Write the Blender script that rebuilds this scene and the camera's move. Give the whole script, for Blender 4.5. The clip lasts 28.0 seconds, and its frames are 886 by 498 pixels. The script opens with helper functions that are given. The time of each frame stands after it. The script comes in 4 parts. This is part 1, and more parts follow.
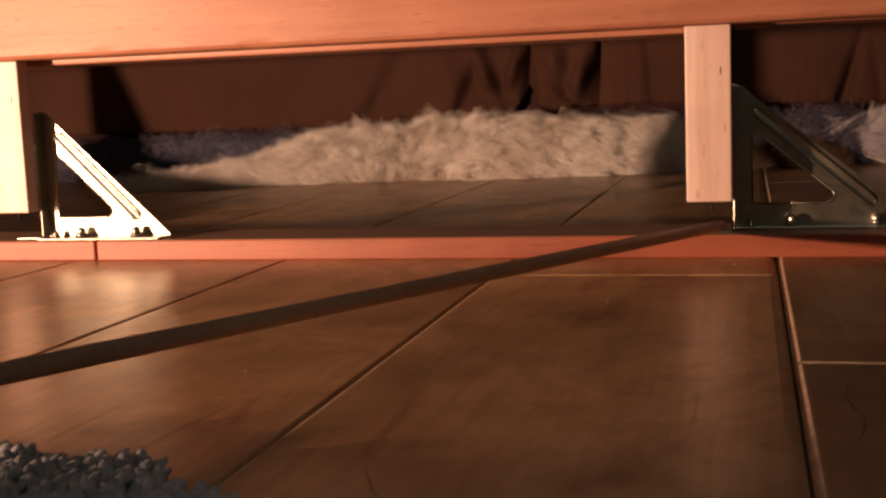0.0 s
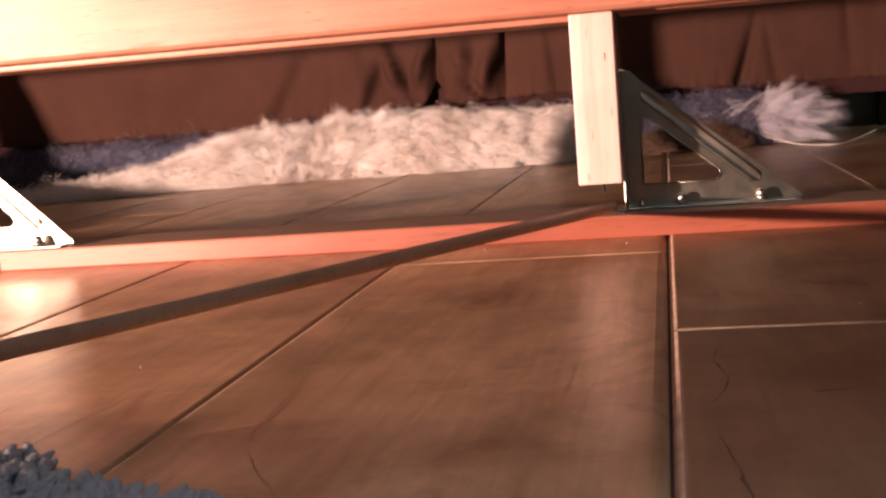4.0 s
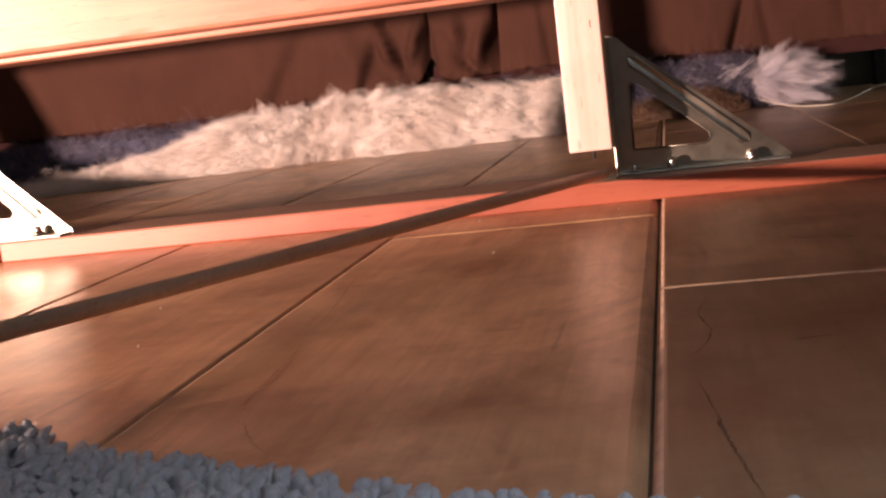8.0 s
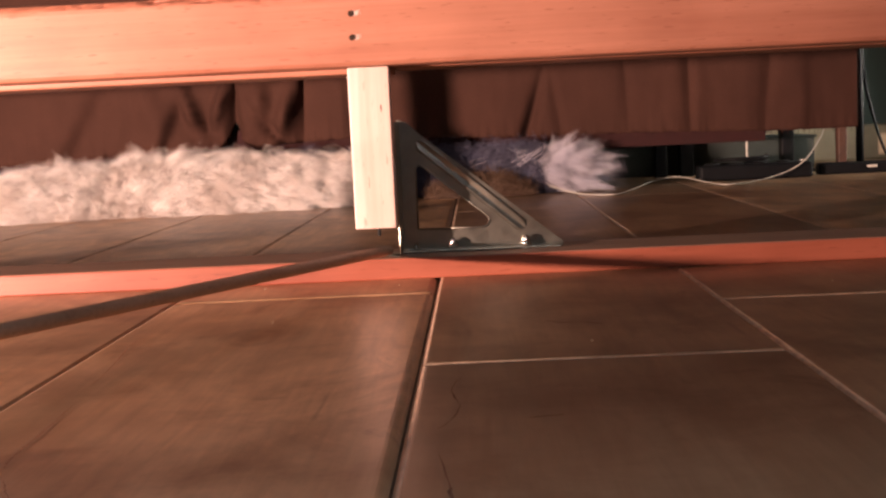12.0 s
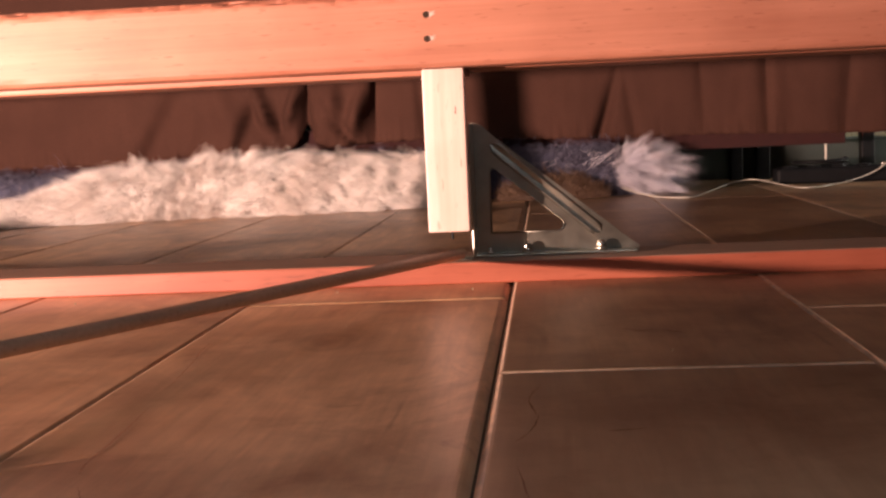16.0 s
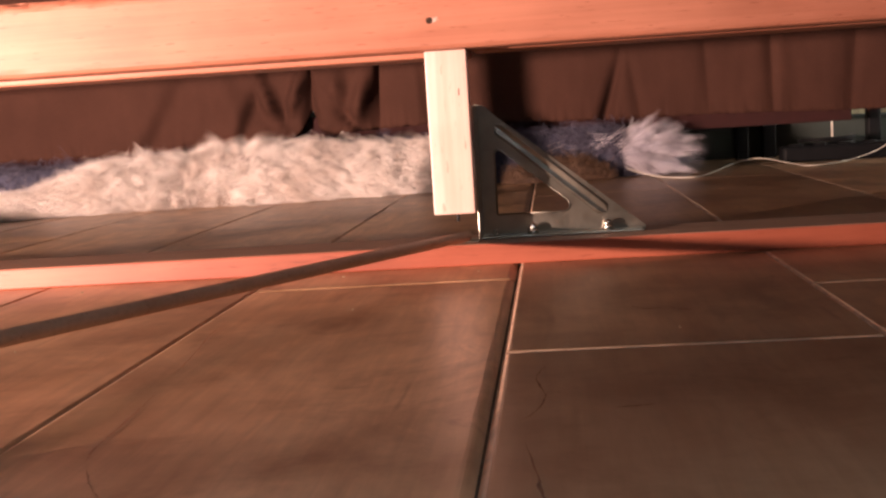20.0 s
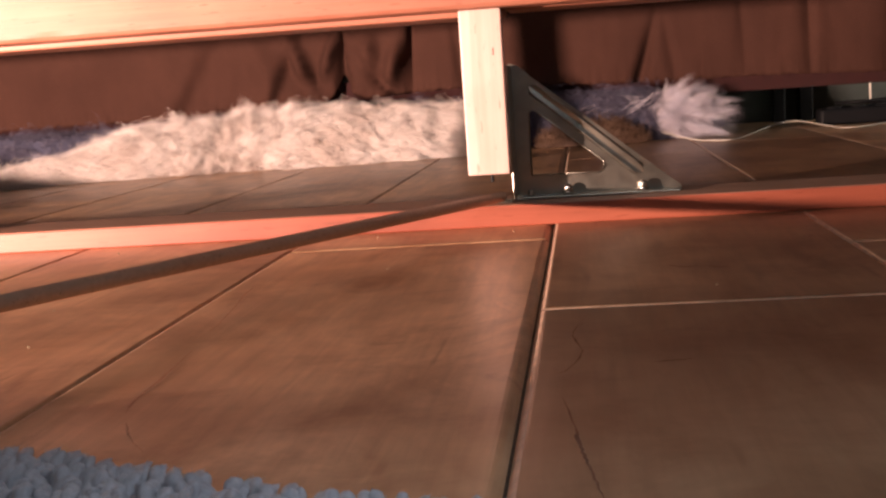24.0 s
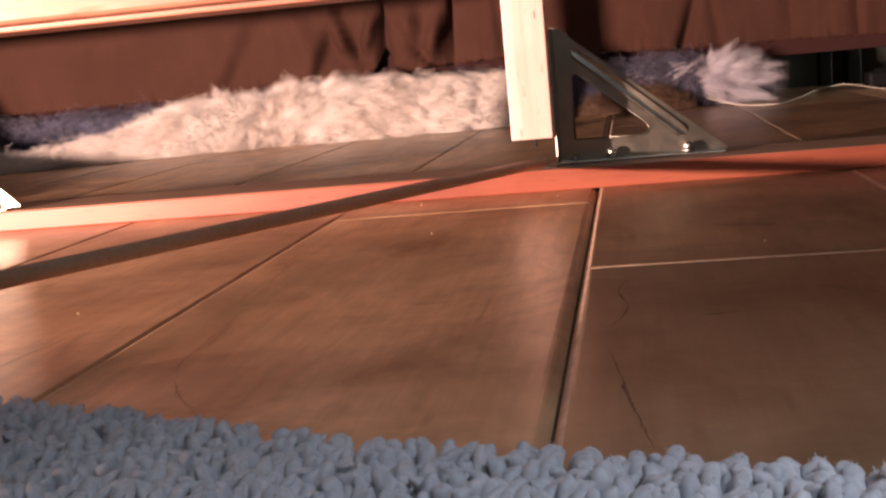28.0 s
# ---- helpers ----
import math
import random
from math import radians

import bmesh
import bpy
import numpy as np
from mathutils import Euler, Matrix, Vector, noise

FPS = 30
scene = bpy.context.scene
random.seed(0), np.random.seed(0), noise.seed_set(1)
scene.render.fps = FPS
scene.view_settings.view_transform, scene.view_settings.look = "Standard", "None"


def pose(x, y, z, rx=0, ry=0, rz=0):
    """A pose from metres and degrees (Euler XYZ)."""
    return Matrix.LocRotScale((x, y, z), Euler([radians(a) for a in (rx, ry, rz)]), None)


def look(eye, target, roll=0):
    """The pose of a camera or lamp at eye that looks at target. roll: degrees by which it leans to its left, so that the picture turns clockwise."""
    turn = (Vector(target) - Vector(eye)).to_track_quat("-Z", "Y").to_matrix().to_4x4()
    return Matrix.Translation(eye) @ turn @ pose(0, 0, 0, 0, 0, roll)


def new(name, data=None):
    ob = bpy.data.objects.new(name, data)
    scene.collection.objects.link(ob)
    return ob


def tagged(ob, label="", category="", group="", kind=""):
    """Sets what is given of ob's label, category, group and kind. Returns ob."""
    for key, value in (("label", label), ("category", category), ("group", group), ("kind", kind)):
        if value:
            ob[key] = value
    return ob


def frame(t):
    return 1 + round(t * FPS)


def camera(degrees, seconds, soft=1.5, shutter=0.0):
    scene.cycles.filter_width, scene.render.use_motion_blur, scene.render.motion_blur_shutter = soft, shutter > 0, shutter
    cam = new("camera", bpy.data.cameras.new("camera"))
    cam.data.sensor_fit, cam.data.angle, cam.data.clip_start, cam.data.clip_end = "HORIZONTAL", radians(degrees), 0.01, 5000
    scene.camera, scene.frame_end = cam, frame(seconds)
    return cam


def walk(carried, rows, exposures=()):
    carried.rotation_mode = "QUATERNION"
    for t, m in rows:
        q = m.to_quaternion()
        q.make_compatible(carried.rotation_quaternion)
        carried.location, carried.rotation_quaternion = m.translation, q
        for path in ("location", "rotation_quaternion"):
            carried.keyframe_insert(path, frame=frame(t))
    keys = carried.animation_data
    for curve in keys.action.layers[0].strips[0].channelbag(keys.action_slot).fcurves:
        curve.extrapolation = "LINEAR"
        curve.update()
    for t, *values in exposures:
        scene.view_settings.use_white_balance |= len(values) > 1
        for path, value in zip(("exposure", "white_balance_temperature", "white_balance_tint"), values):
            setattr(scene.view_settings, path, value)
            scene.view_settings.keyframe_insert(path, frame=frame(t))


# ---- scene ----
cam = camera(40.72, 28.0, soft=2.5)
PATH = [
    (0, (-0.0223, -1.0551, 0.1486), (-0.5203, 0.8653, -0.1045), -2.28),
    (0.5, (-0.0052, -1.0627, 0.1498), (-0.4090, 0.8803, -0.0990), -3.64),
    (1, (0.0045, -1.0800, 0.1583), (-0.3188, 0.8830, -0.0468), -2.34),
    (1.5, (0.0007, -1.0718, 0.1563), (-0.3526, 0.8840, -0.0675), -2.18),
    (2, (0.0031, -1.0703, 0.1456), (-0.3547, 0.8804, -0.1125), -4.00),
    (2.5, (0.0054, -1.0708, 0.1433), (-0.3536, 0.8784, -0.1249), -4.34),
    (3, (0.0062, -1.0696, 0.1453), (-0.3721, 0.8758, -0.1232), -4.30),
    (3.5, (0.0031, -1.0686, 0.1446), (-0.3765, 0.8778, -0.1153), -4.27),
    (5.5, (0.0128, -1.0742, 0.1348), (-0.3582, 0.8717, -0.1404), -6.07),
    (6, (0.0111, -1.0727, 0.1363), (-0.3594, 0.8724, -0.1451), -5.97),
    (6.5, (0.0101, -1.0719, 0.1367), (-0.3596, 0.8732, -0.1462), -6.00),
    (7, (0.0108, -1.0761, 0.1362), (-0.3648, 0.8679, -0.1461), -6.44),
    (7.5, (0.0130, -1.0889, 0.1373), (-0.3739, 0.8513, -0.1556), -6.35),
    (8, (0.0170, -1.0779, 0.1357), (-0.3769, 0.8610, -0.1567), -6.99),
    (8.5, (0.0122, -1.0769, 0.1369), (-0.3780, 0.8611, -0.1661), -5.76),
    (9, (0.0198, -1.0863, 0.1378), (-0.3572, 0.8543, -0.1650), -6.34),
    (9.5, (0.0160, -1.0712, 0.1308), (-0.3258, 0.8815, -0.1337), -6.34),
    (10, (0.0162, -1.0744, 0.1347), (-0.3387, 0.8778, -0.1160), -5.86),
    (10.5, (0.0250, -1.0841, 0.1493), (-0.2499, 0.8848, -0.0699), -3.22),
    (11, (0.0401, -1.1133, 0.1496), (-0.0006, 0.8758, -0.0547), -2.10),
    (11.5, (0.0407, -1.1207, 0.1483), (0.0061, 0.8694, -0.0474), -2.25),
    (12, (0.0404, -1.1164, 0.1460), (-0.0222, 0.8714, -0.0655), -2.75),
    (12.5, (0.0395, -1.1119, 0.1465), (-0.0470, 0.8738, -0.0760), -2.65),
    (14.5, (0.0348, -1.1043, 0.1479), (-0.1131, 0.8797, -0.0566), -2.71),
    (15, (0.0338, -1.1019, 0.1491), (-0.1393, 0.8805, -0.0520), -2.34),
    (15.5, (0.0331, -1.1015, 0.1511), (-0.1436, 0.8807, -0.0478), -2.15),
    (16, (0.0347, -1.1024, 0.1480), (-0.1417, 0.8792, -0.0577), -2.64),
    (16.5, (0.0343, -1.1016, 0.1477), (-0.1448, 0.8786, -0.0678), -2.69),
    (17, (0.0366, -1.1010, 0.1462), (-0.1494, 0.8784, -0.0712), -2.72),
    (17.5, (0.0347, -1.1013, 0.1464), (-0.1483, 0.8782, -0.0727), -2.97),
    (18, (0.0343, -1.1029, 0.1447), (-0.1564, 0.8749, -0.0833), -3.29),
    (18.5, (0.0351, -1.1012, 0.1443), (-0.1590, 0.8761, -0.0848), -3.74),
    (19, (0.0348, -1.1027, 0.1436), (-0.1593, 0.8746, -0.0856), -3.83),
    (19.5, (0.0357, -1.1028, 0.1450), (-0.1568, 0.8749, -0.0826), -3.65),
    (20, (0.0356, -1.1008, 0.1442), (-0.1540, 0.8771, -0.0835), -3.69),
    (20.5, (0.0373, -1.1044, 0.1390), (-0.1553, 0.8706, -0.1100), -4.01),
    (21, (0.0363, -1.1045, 0.1381), (-0.1620, 0.8679, -0.1269), -4.15),
    (21.5, (0.0351, -1.1019, 0.1367), (-0.1736, 0.8683, -0.1367), -4.30),
    (23.5, (0.0331, -1.0990, 0.1381), (-0.2084, 0.8671, -0.1382), -3.96),
    (24, (0.0332, -1.0999, 0.1379), (-0.2128, 0.8653, -0.1401), -4.00),
    (24.5, (0.0331, -1.0985, 0.1377), (-0.2173, 0.8658, -0.1426), -3.99),
    (25, (0.0330, -1.1071, 0.1356), (-0.2300, 0.8560, -0.1423), -4.36),
    (25.5, (0.0319, -1.0967, 0.1341), (-0.2473, 0.8615, -0.1619), -4.50),
    (26, (0.0311, -1.0948, 0.1339), (-0.2490, 0.8632, -0.1621), -4.42),
    (26.5, (0.0316, -1.0972, 0.1338), (-0.2648, 0.8576, -0.1677), -4.64),
    (27, (0.0289, -1.0902, 0.1319), (-0.2843, 0.8602, -0.1804), -4.71),
    (27.5, (0.0304, -1.0924, 0.1294), (-0.2966, 0.8559, -0.1826), -5.10),
    (28, (0.0331, -1.0998, 0.1283), (-0.2899, 0.8494, -0.1822), -5.31),
]
EXPOSURES = [
    (0.0, -1.35, 8700, 10), (0.5, -0.55, 7300, 10), (1.0, -0.22, 6700, 11), (2.0, 0.0, 6500, 11), (22.0, 0.0, 6500, 11), (24.0, 0.08, 6500, 11), (28.0, 0.14, 6500, 11),
]
walk(cam, [(t, look(eye, target, roll)) for t, eye, target, roll in PATH], EXPOSURES)

# ---- light: a warm low lamp on the floor out of view, three added fills, a dim room ----
world = bpy.data.worlds.new("room_air")
scene.world = world
world.use_nodes = True
world.node_tree.nodes["Background"].inputs[0].default_value = (0.55, 0.62, 0.75, 1)
world.node_tree.nodes["Background"].inputs[1].default_value = 0.02


def spot(name, eye, target, watts, colour, cone, blend, radius):
    data = bpy.data.lights.new(name, "SPOT")
    data.energy, data.color, data.spot_size, data.spot_blend, data.shadow_soft_size = watts, colour, radians(cone), blend, radius
    ob = new(name, data)
    ob.matrix_world = look(eye, target)
    return ob


spot("floor_lamp_light", (-1.49, -1.36, 0.135), (-1.07, 0.0, 0.145), 665.0, (1.0, 0.645, 0.51), 107, 1.0, 0.019)
# broad cool fill added behind the camera for the room's ambient light
room_fill_light = bpy.data.lights.new("ceiling_lamp", "AREA")
room_fill_light.energy, room_fill_light.color, room_fill_light.shape, room_fill_light.size = 6.8, (0.80, 0.90, 1.0), "DISK", 0.8
new("ceiling_lamp", room_fill_light).matrix_world = look((0.55, -2.6, 1.9), (0.3, 1.2, 0.1))


# narrow cool fill added above the rug to brighten it; no screen stands there
rug_fill_light = bpy.data.lights.new("screen_glow", "AREA")
rug_fill_light.energy, rug_fill_light.color, rug_fill_light.shape, rug_fill_light.size, rug_fill_light.size_y = 0.60, (0.80, 0.87, 1.0), "RECTANGLE", 0.35, 0.22
rug_fill_light.spread = radians(42)
new("screen_glow", rug_fill_light).matrix_world = look((0.50, -1.34, 0.74), (0.15, -1.0, 0))

# unseen fill beyond the bed's end, added to lift the dark under the bed
underbed_fill_light = bpy.data.lights.new("bedside_lamp", "AREA")
underbed_fill_light.energy, underbed_fill_light.color, underbed_fill_light.shape, underbed_fill_light.size = 1.7, (1.0, 0.93, 0.82), "DISK", 0.14
underbed_fill_light.spread = radians(70)
new("bedside_lamp", underbed_fill_light).matrix_world = look((1.55, 1.36, 0.24), (0.45, 1.66, 0.06))


# ---- materials ----
def mat(name, rough=0.5, metal=0.0, spec=0.5):
    m = bpy.data.materials.new(name)
    m.use_nodes = True
    b = m.node_tree.nodes["Principled BSDF"]
    b.inputs["Roughness"].default_value, b.inputs["Metallic"].default_value = rough, metal
    b.inputs["Specular IOR Level"].default_value = spec
    return m, m.node_tree.nodes, m.node_tree.links, b


def coords(n, l, scale, rot=(0, 0, 0), by_object=False, shift=False):
    """Object coordinates, stretched; shift: moved for each object by its random number."""
    tc = n.new("ShaderNodeTexCoord")
    mp = n.new("ShaderNodeMapping")
    mp.inputs["Scale"].default_value = scale
    mp.inputs["Rotation"].default_value = rot
    l.new(tc.outputs["Object"], mp.inputs["Vector"])
    if shift:
        info = n.new("ShaderNodeObjectInfo")
        mul = n.new("ShaderNodeMath")
        mul.operation = "MULTIPLY"
        mul.inputs[1].default_value = 37.0
        l.new(info.outputs["Random"], mul.inputs[0])
        l.new(mul.outputs[0], mp.inputs["Location"])
    return mp.outputs["Vector"]


def noise_tex(n, l, vec, scale, detail=5, rough=0.6, distort=0.0):
    t = n.new("ShaderNodeTexNoise")
    t.inputs["Scale"].default_value, t.inputs["Detail"].default_value = scale, detail
    t.inputs["Roughness"].default_value, t.inputs["Distortion"].default_value = rough, distort
    l.new(vec, t.inputs["Vector"])
    return t.outputs["Fac"]


def ramp(n, l, fac, stops):
    r = n.new("ShaderNodeValToRGB")
    r.color_ramp.elements[0].position, r.color_ramp.elements[0].color = stops[0][0], (*stops[0][1], 1)
    r.color_ramp.elements[1].position, r.color_ramp.elements[1].color = stops[-1][0], (*stops[-1][1], 1)
    for p, c in stops[1:-1]:
        r.color_ramp.elements.new(p).color = (*c, 1)
    l.new(fac, r.inputs[0])
    return r.outputs["Color"]


def mix(n, l, fac, a, b, mode="MIX"):
    m = n.new("ShaderNodeMix")
    m.data_type, m.blend_type = "RGBA", mode
    if isinstance(fac, float):
        m.inputs[0].default_value = fac
    else:
        l.new(fac, m.inputs[0])
    for sock, v in ((m.inputs[6], a), (m.inputs[7], b)):
        if isinstance(v, tuple):
            sock.default_value = (*v, 1)
        else:
            l.new(v, sock)
    return m.outputs[2]


def bump(n, l, b, height, strength, dist):
    k = n.new("ShaderNodeBump")
    k.inputs["Strength"].default_value, k.inputs["Distance"].default_value = strength, dist
    l.new(height, k.inputs["Height"])
    l.new(k.outputs["Normal"], b.inputs["Normal"])


def scaled(n, l, fac, lo, hi):
    r = n.new("ShaderNodeMapRange")
    r.inputs["To Min"].default_value, r.inputs["To Max"].default_value = lo, hi
    l.new(fac, r.inputs["Value"])
    return r.outputs["Result"]


def plank_material(name, tone):
    m, n, l, b = mat(name, 0.33, 0.0, 0.6)
    b.inputs["Specular Tint"].default_value = (1.0, 0.67, 0.51, 1)
    v = coords(n, l, (5.0, 2.4, 5), shift=True)
    figure = noise_tex(n, l, v, 1.6, 4, 0.55, 1.3)
    v2 = coords(n, l, (90, 5, 40), shift=True)
    grain = noise_tex(n, l, v2, 1.4, 6, 0.65, 0.4)
    v3 = coords(n, l, (7, 7, 7), shift=True)
    stain = noise_tex(n, l, v3, 1.0, 3, 0.5)
    base = ramp(n, l, figure, [(p, tuple(tone * c * k for c, k in zip(rgb, (1.0, 1.17, 1.19)))) for p, rgb in [(0.25, (0.32, 0.165, 0.090)), (0.40, (0.50, 0.268, 0.152)), (0.54, (0.66, 0.366, 0.214)), (0.70, (0.44, 0.232, 0.130))]])
    fine = ramp(n, l, grain, [(0.3, (0.80, 0.78, 0.76)), (0.65, (1.08, 1.07, 1.07))])
    col = mix(n, l, 0.8, base, fine, "MULTIPLY")
    dark = ramp(n, l, stain, [(0.35, (0.72, 0.70, 0.68)), (0.6, (1.05, 1.05, 1.05))])
    col = mix(n, l, 0.8, col, dark, "MULTIPLY")
    # dark knots and scuffs, a hand's width apart
    vs = coords(n, l, (9, 6, 9), shift=True)
    scuff = noise_tex(n, l, vs, 1.0, 6, 0.7, 0.9)
    marks = ramp(n, l, scuff, [(0.30, (0.50, 0.45, 0.42)), (0.40, (1.0, 1.0, 1.0)), (0.66, (1.0, 1.0, 1.0)), (0.74, (1.18, 1.16, 1.14))])
    col = mix(n, l, 0.85, col, marks, "MULTIPLY")
    cloud = noise_tex(n, l, coords(n, l, (9, 12, 9), shift=True), 1.0, 6, 0.7, 0.5)
    col = mix(n, l, 0.8, col, ramp(n, l, cloud, [(0.34, (0.66, 0.61, 0.58)), (0.50, (1.0, 1.0, 1.0)), (0.64, (1.16, 1.16, 1.15))]), "MULTIPLY")
    # cathedral figure: bent rings drawn out along the plank
    rings = n.new("ShaderNodeTexWave")
    rings.wave_type, rings.bands_direction = "BANDS", "X"
    for key, value in (("Scale", 13.0), ("Distortion", 9.0), ("Detail", 3.0), ("Detail Scale", 1.2), ("Detail Roughness", 0.55)):
        rings.inputs[key].default_value = value
    l.new(coords(n, l, (1.3, 0.42, 1), shift=True), rings.inputs["Vector"])
    col = mix(n, l, 0.18, col, ramp(n, l, rings.outputs["Fac"], [(0.02, (0.70, 0.66, 0.63)), (0.22, (1.0, 1.0, 1.0)), (1.0, (1.05, 1.05, 1.05))]), "MULTIPLY")
    # thin long cracks in the printed grain
    vc = coords(n, l, (11, 1.6, 9), (0, 0, 0.12), shift=True)
    crack = n.new("ShaderNodeTexVoronoi")
    crack.feature, crack.inputs["Scale"].default_value = "DISTANCE_TO_EDGE", 1.0
    warp = n.new("ShaderNodeMix")
    warp.data_type = "VECTOR"
    warp.inputs[0].default_value = 0.25
    nz = n.new("ShaderNodeTexNoise")
    nz.inputs["Scale"].default_value, nz.inputs["Detail"].default_value = 1.7, 4
    l.new(vc, nz.inputs["Vector"])
    l.new(vc, warp.inputs[4])
    l.new(nz.outputs["Color"], warp.inputs[5])
    l.new(warp.outputs[1], crack.inputs["Vector"])
    line = ramp(n, l, crack.outputs["Distance"], [(0.003, (0.60, 0.55, 0.52)), (0.016, (1.0, 1.0, 1.0))])
    gate = ramp(n, l, stain, [(0.55, (0.0, 0.0, 0.0)), (0.63, (0.8, 0.8, 0.8))])
    col = mix(n, l, gate, col, mix(n, l, 1.0, col, line, "MULTIPLY"))
    # knots: small dark eyes with a ring or two, well apart
    warped = n.new("ShaderNodeMix")
    warped.data_type = "VECTOR"
    warped.inputs[0].default_value = 0.16
    vk = coords(n, l, (6.5, 4.2, 6.5), shift=True)
    turn = n.new("ShaderNodeTexNoise")
    turn.inputs["Scale"].default_value, turn.inputs["Detail"].default_value = 3.5, 4
    l.new(vk, turn.inputs["Vector"])
    l.new(vk, warped.inputs[4])
    l.new(turn.outputs["Color"], warped.inputs[5])
    eye = n.new("ShaderNodeTexVoronoi")
    eye.inputs["Scale"].default_value = 1.0
    l.new(warped.outputs[1], eye.inputs["Vector"])
    knot = ramp(n, l, eye.outputs["Distance"], [(0.03, (0.48, 0.43, 0.40)), (0.07, (0.80, 0.77, 0.75)), (0.10, (0.68, 0.64, 0.61)), (0.14, (0.95, 0.94, 0.93)), (0.17, (0.84, 0.81, 0.79)), (0.24, (1.0, 1.0, 1.0))])
    col = mix(n, l, 0.75, col, knot, "MULTIPLY")
    l.new(col, b.inputs["Base Color"])
    l.new(scaled(n, l, stain, 0.27, 0.39), b.inputs["Roughness"])
    bump(n, l, b, grain, 0.12, 0.001)
    return m


def pine_material(name, light, mid, knot, along=0):
    """Softwood with long grain along x (0) or z (2)."""
    m, n, l, b = mat(name, 0.5)
    sc = [22.0, 22.0, 22.0]
    sc[along] = 1.3
    v = coords(n, l, tuple(sc), shift=True)
    rings = noise_tex(n, l, v, 1.3, 4, 0.5, 0.7)
    sc2 = [260.0, 260.0, 260.0]
    sc2[along] = 6.0
    fine = noise_tex(n, l, coords(n, l, tuple(sc2), shift=True), 1.0, 3, 0.6)
    blot = noise_tex(n, l, coords(n, l, (6, 6, 6), shift=True), 1.5, 3, 0.5)
    col = ramp(n, l, rings, [(0.3, light), (0.5, mid), (0.62, knot), (0.72, mid)])
    f = ramp(n, l, fine, [(0.35, (0.92, 0.90, 0.88)), (0.65, (1.03, 1.03, 1.03))])
    col = mix(n, l, 1.0, col, f, "MULTIPLY")
    d = ramp(n, l, blot, [(0.35, (0.86, 0.82, 0.8)), (0.6, (1.03, 1.03, 1.03))])
    col = mix(n, l, 1.0, col, d, "MULTIPLY")
    # short dark pores and flecks
    sc3 = [420.0, 420.0, 420.0]
    sc3[along] = 55.0
    fleck = noise_tex(n, l, coords(n, l, tuple(sc3), shift=True), 1.0, 2, 0.5)
    col = mix(n, l, 0.8, col, ramp(n, l, fleck, [(0.27, (0.62, 0.52, 0.47)), (0.36, (1.0, 1.0, 1.0))]), "MULTIPLY")
    l.new(col, b.inputs["Base Color"])
    bump(n, l, b, fine, 0.15, 0.0008)
    return m


def cloth_material(name, dark, light, weave=900.0, rough=0.9, sheen=0.0):
    m, n, l, b = mat(name, rough, 0, 0.2)
    b.inputs["Sheen Weight"].default_value = sheen
    w = noise_tex(n, l, coords(n, l, (weave, weave, weave * 0.5)), 1.0, 2, 0.5)
    big = noise_tex(n, l, coords(n, l, (5, 5, 5)), 1.0, 4, 0.6)
    c = ramp(n, l, big, [(0.3, dark), (0.7, light)])
    g = ramp(n, l, w, [(0.3, (0.85, 0.85, 0.85)), (0.7, (1.1, 1.1, 1.1))])
    l.new(mix(n, l, 1.0, c, g, "MULTIPLY"), b.inputs["Base Color"])
    bump(n, l, b, w, 0.25, 0.0006)
    return m


def fur_material(name, dark, mid, light):
    m, n, l, b = mat(name, 0.55, 0, 0.25)
    geo = n.new("ShaderNodeNewGeometry")
    c = ramp(n, l, geo.outputs["Random Per Island"], [(0.0, dark), (0.35, mid), (1.0, light)])
    big = noise_tex(n, l, coords(n, l, (11, 11, 14)), 1.0, 4, 0.55)
    d = ramp(n, l, big, [(0.34, (0.80, 0.75, 0.72)), (0.58, (1.0, 1.0, 1.0))])
    l.new(mix(n, l, 0.9, c, d, "MULTIPLY"), b.inputs["Base Color"])
    return m


def plain_material(name, colour, rough=0.5, metal=0.0, vary=0.15, scale=40.0, spec=0.5):
    m, n, l, b = mat(name, rough, metal, spec)
    f = noise_tex(n, l, coords(n, l, (scale, scale, scale)), 1.0, 5, 0.6)
    lo = tuple(c * (1 - vary) for c in colour)
    hi = tuple(min(1.0, c * (1 + vary)) for c in colour)
    l.new(ramp(n, l, f, [(0.3, lo), (0.7, hi)]), b.inputs["Base Color"])
    l.new(scaled(n, l, f, max(0.05, rough - 0.08), min(1.0, rough + 0.1)), b.inputs["Roughness"])
    bump(n, l, b, f, 0.08, 0.001)
    return m


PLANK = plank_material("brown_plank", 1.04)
# two darker copies of the plank: shade put into the colour
HALF_SHADED_PLANK = plank_material("half_shaded_plank", 0.59)
SHADED_PLANK = plank_material("shaded_plank", 0.47)
# worn edge, with lamp light painted into its pale colour
WORN_LIT_EDGE = plain_material("worn_lit_plank_edge", (0.74, 0.53, 0.39), 0.38, 0.0, 0.3, 60.0)
CRACK = plain_material("dark_check", (0.459, 0.263, 0.176), 0.7, 0.0, 0.5, 150.0)
DARK_CRACK = plain_material("darker_check", (0.19, 0.105, 0.070), 0.8, 0.0, 0.4, 150.0)
SUBFLOOR = plain_material("joint_dark", (0.06, 0.034, 0.022), 0.9)
BEAM_WOOD = pine_material("stained_pine", (0.440, 0.188, 0.124), (0.420, 0.174, 0.113), (0.38, 0.148, 0.094))
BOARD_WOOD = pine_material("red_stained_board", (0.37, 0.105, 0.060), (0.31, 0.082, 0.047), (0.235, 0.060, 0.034))
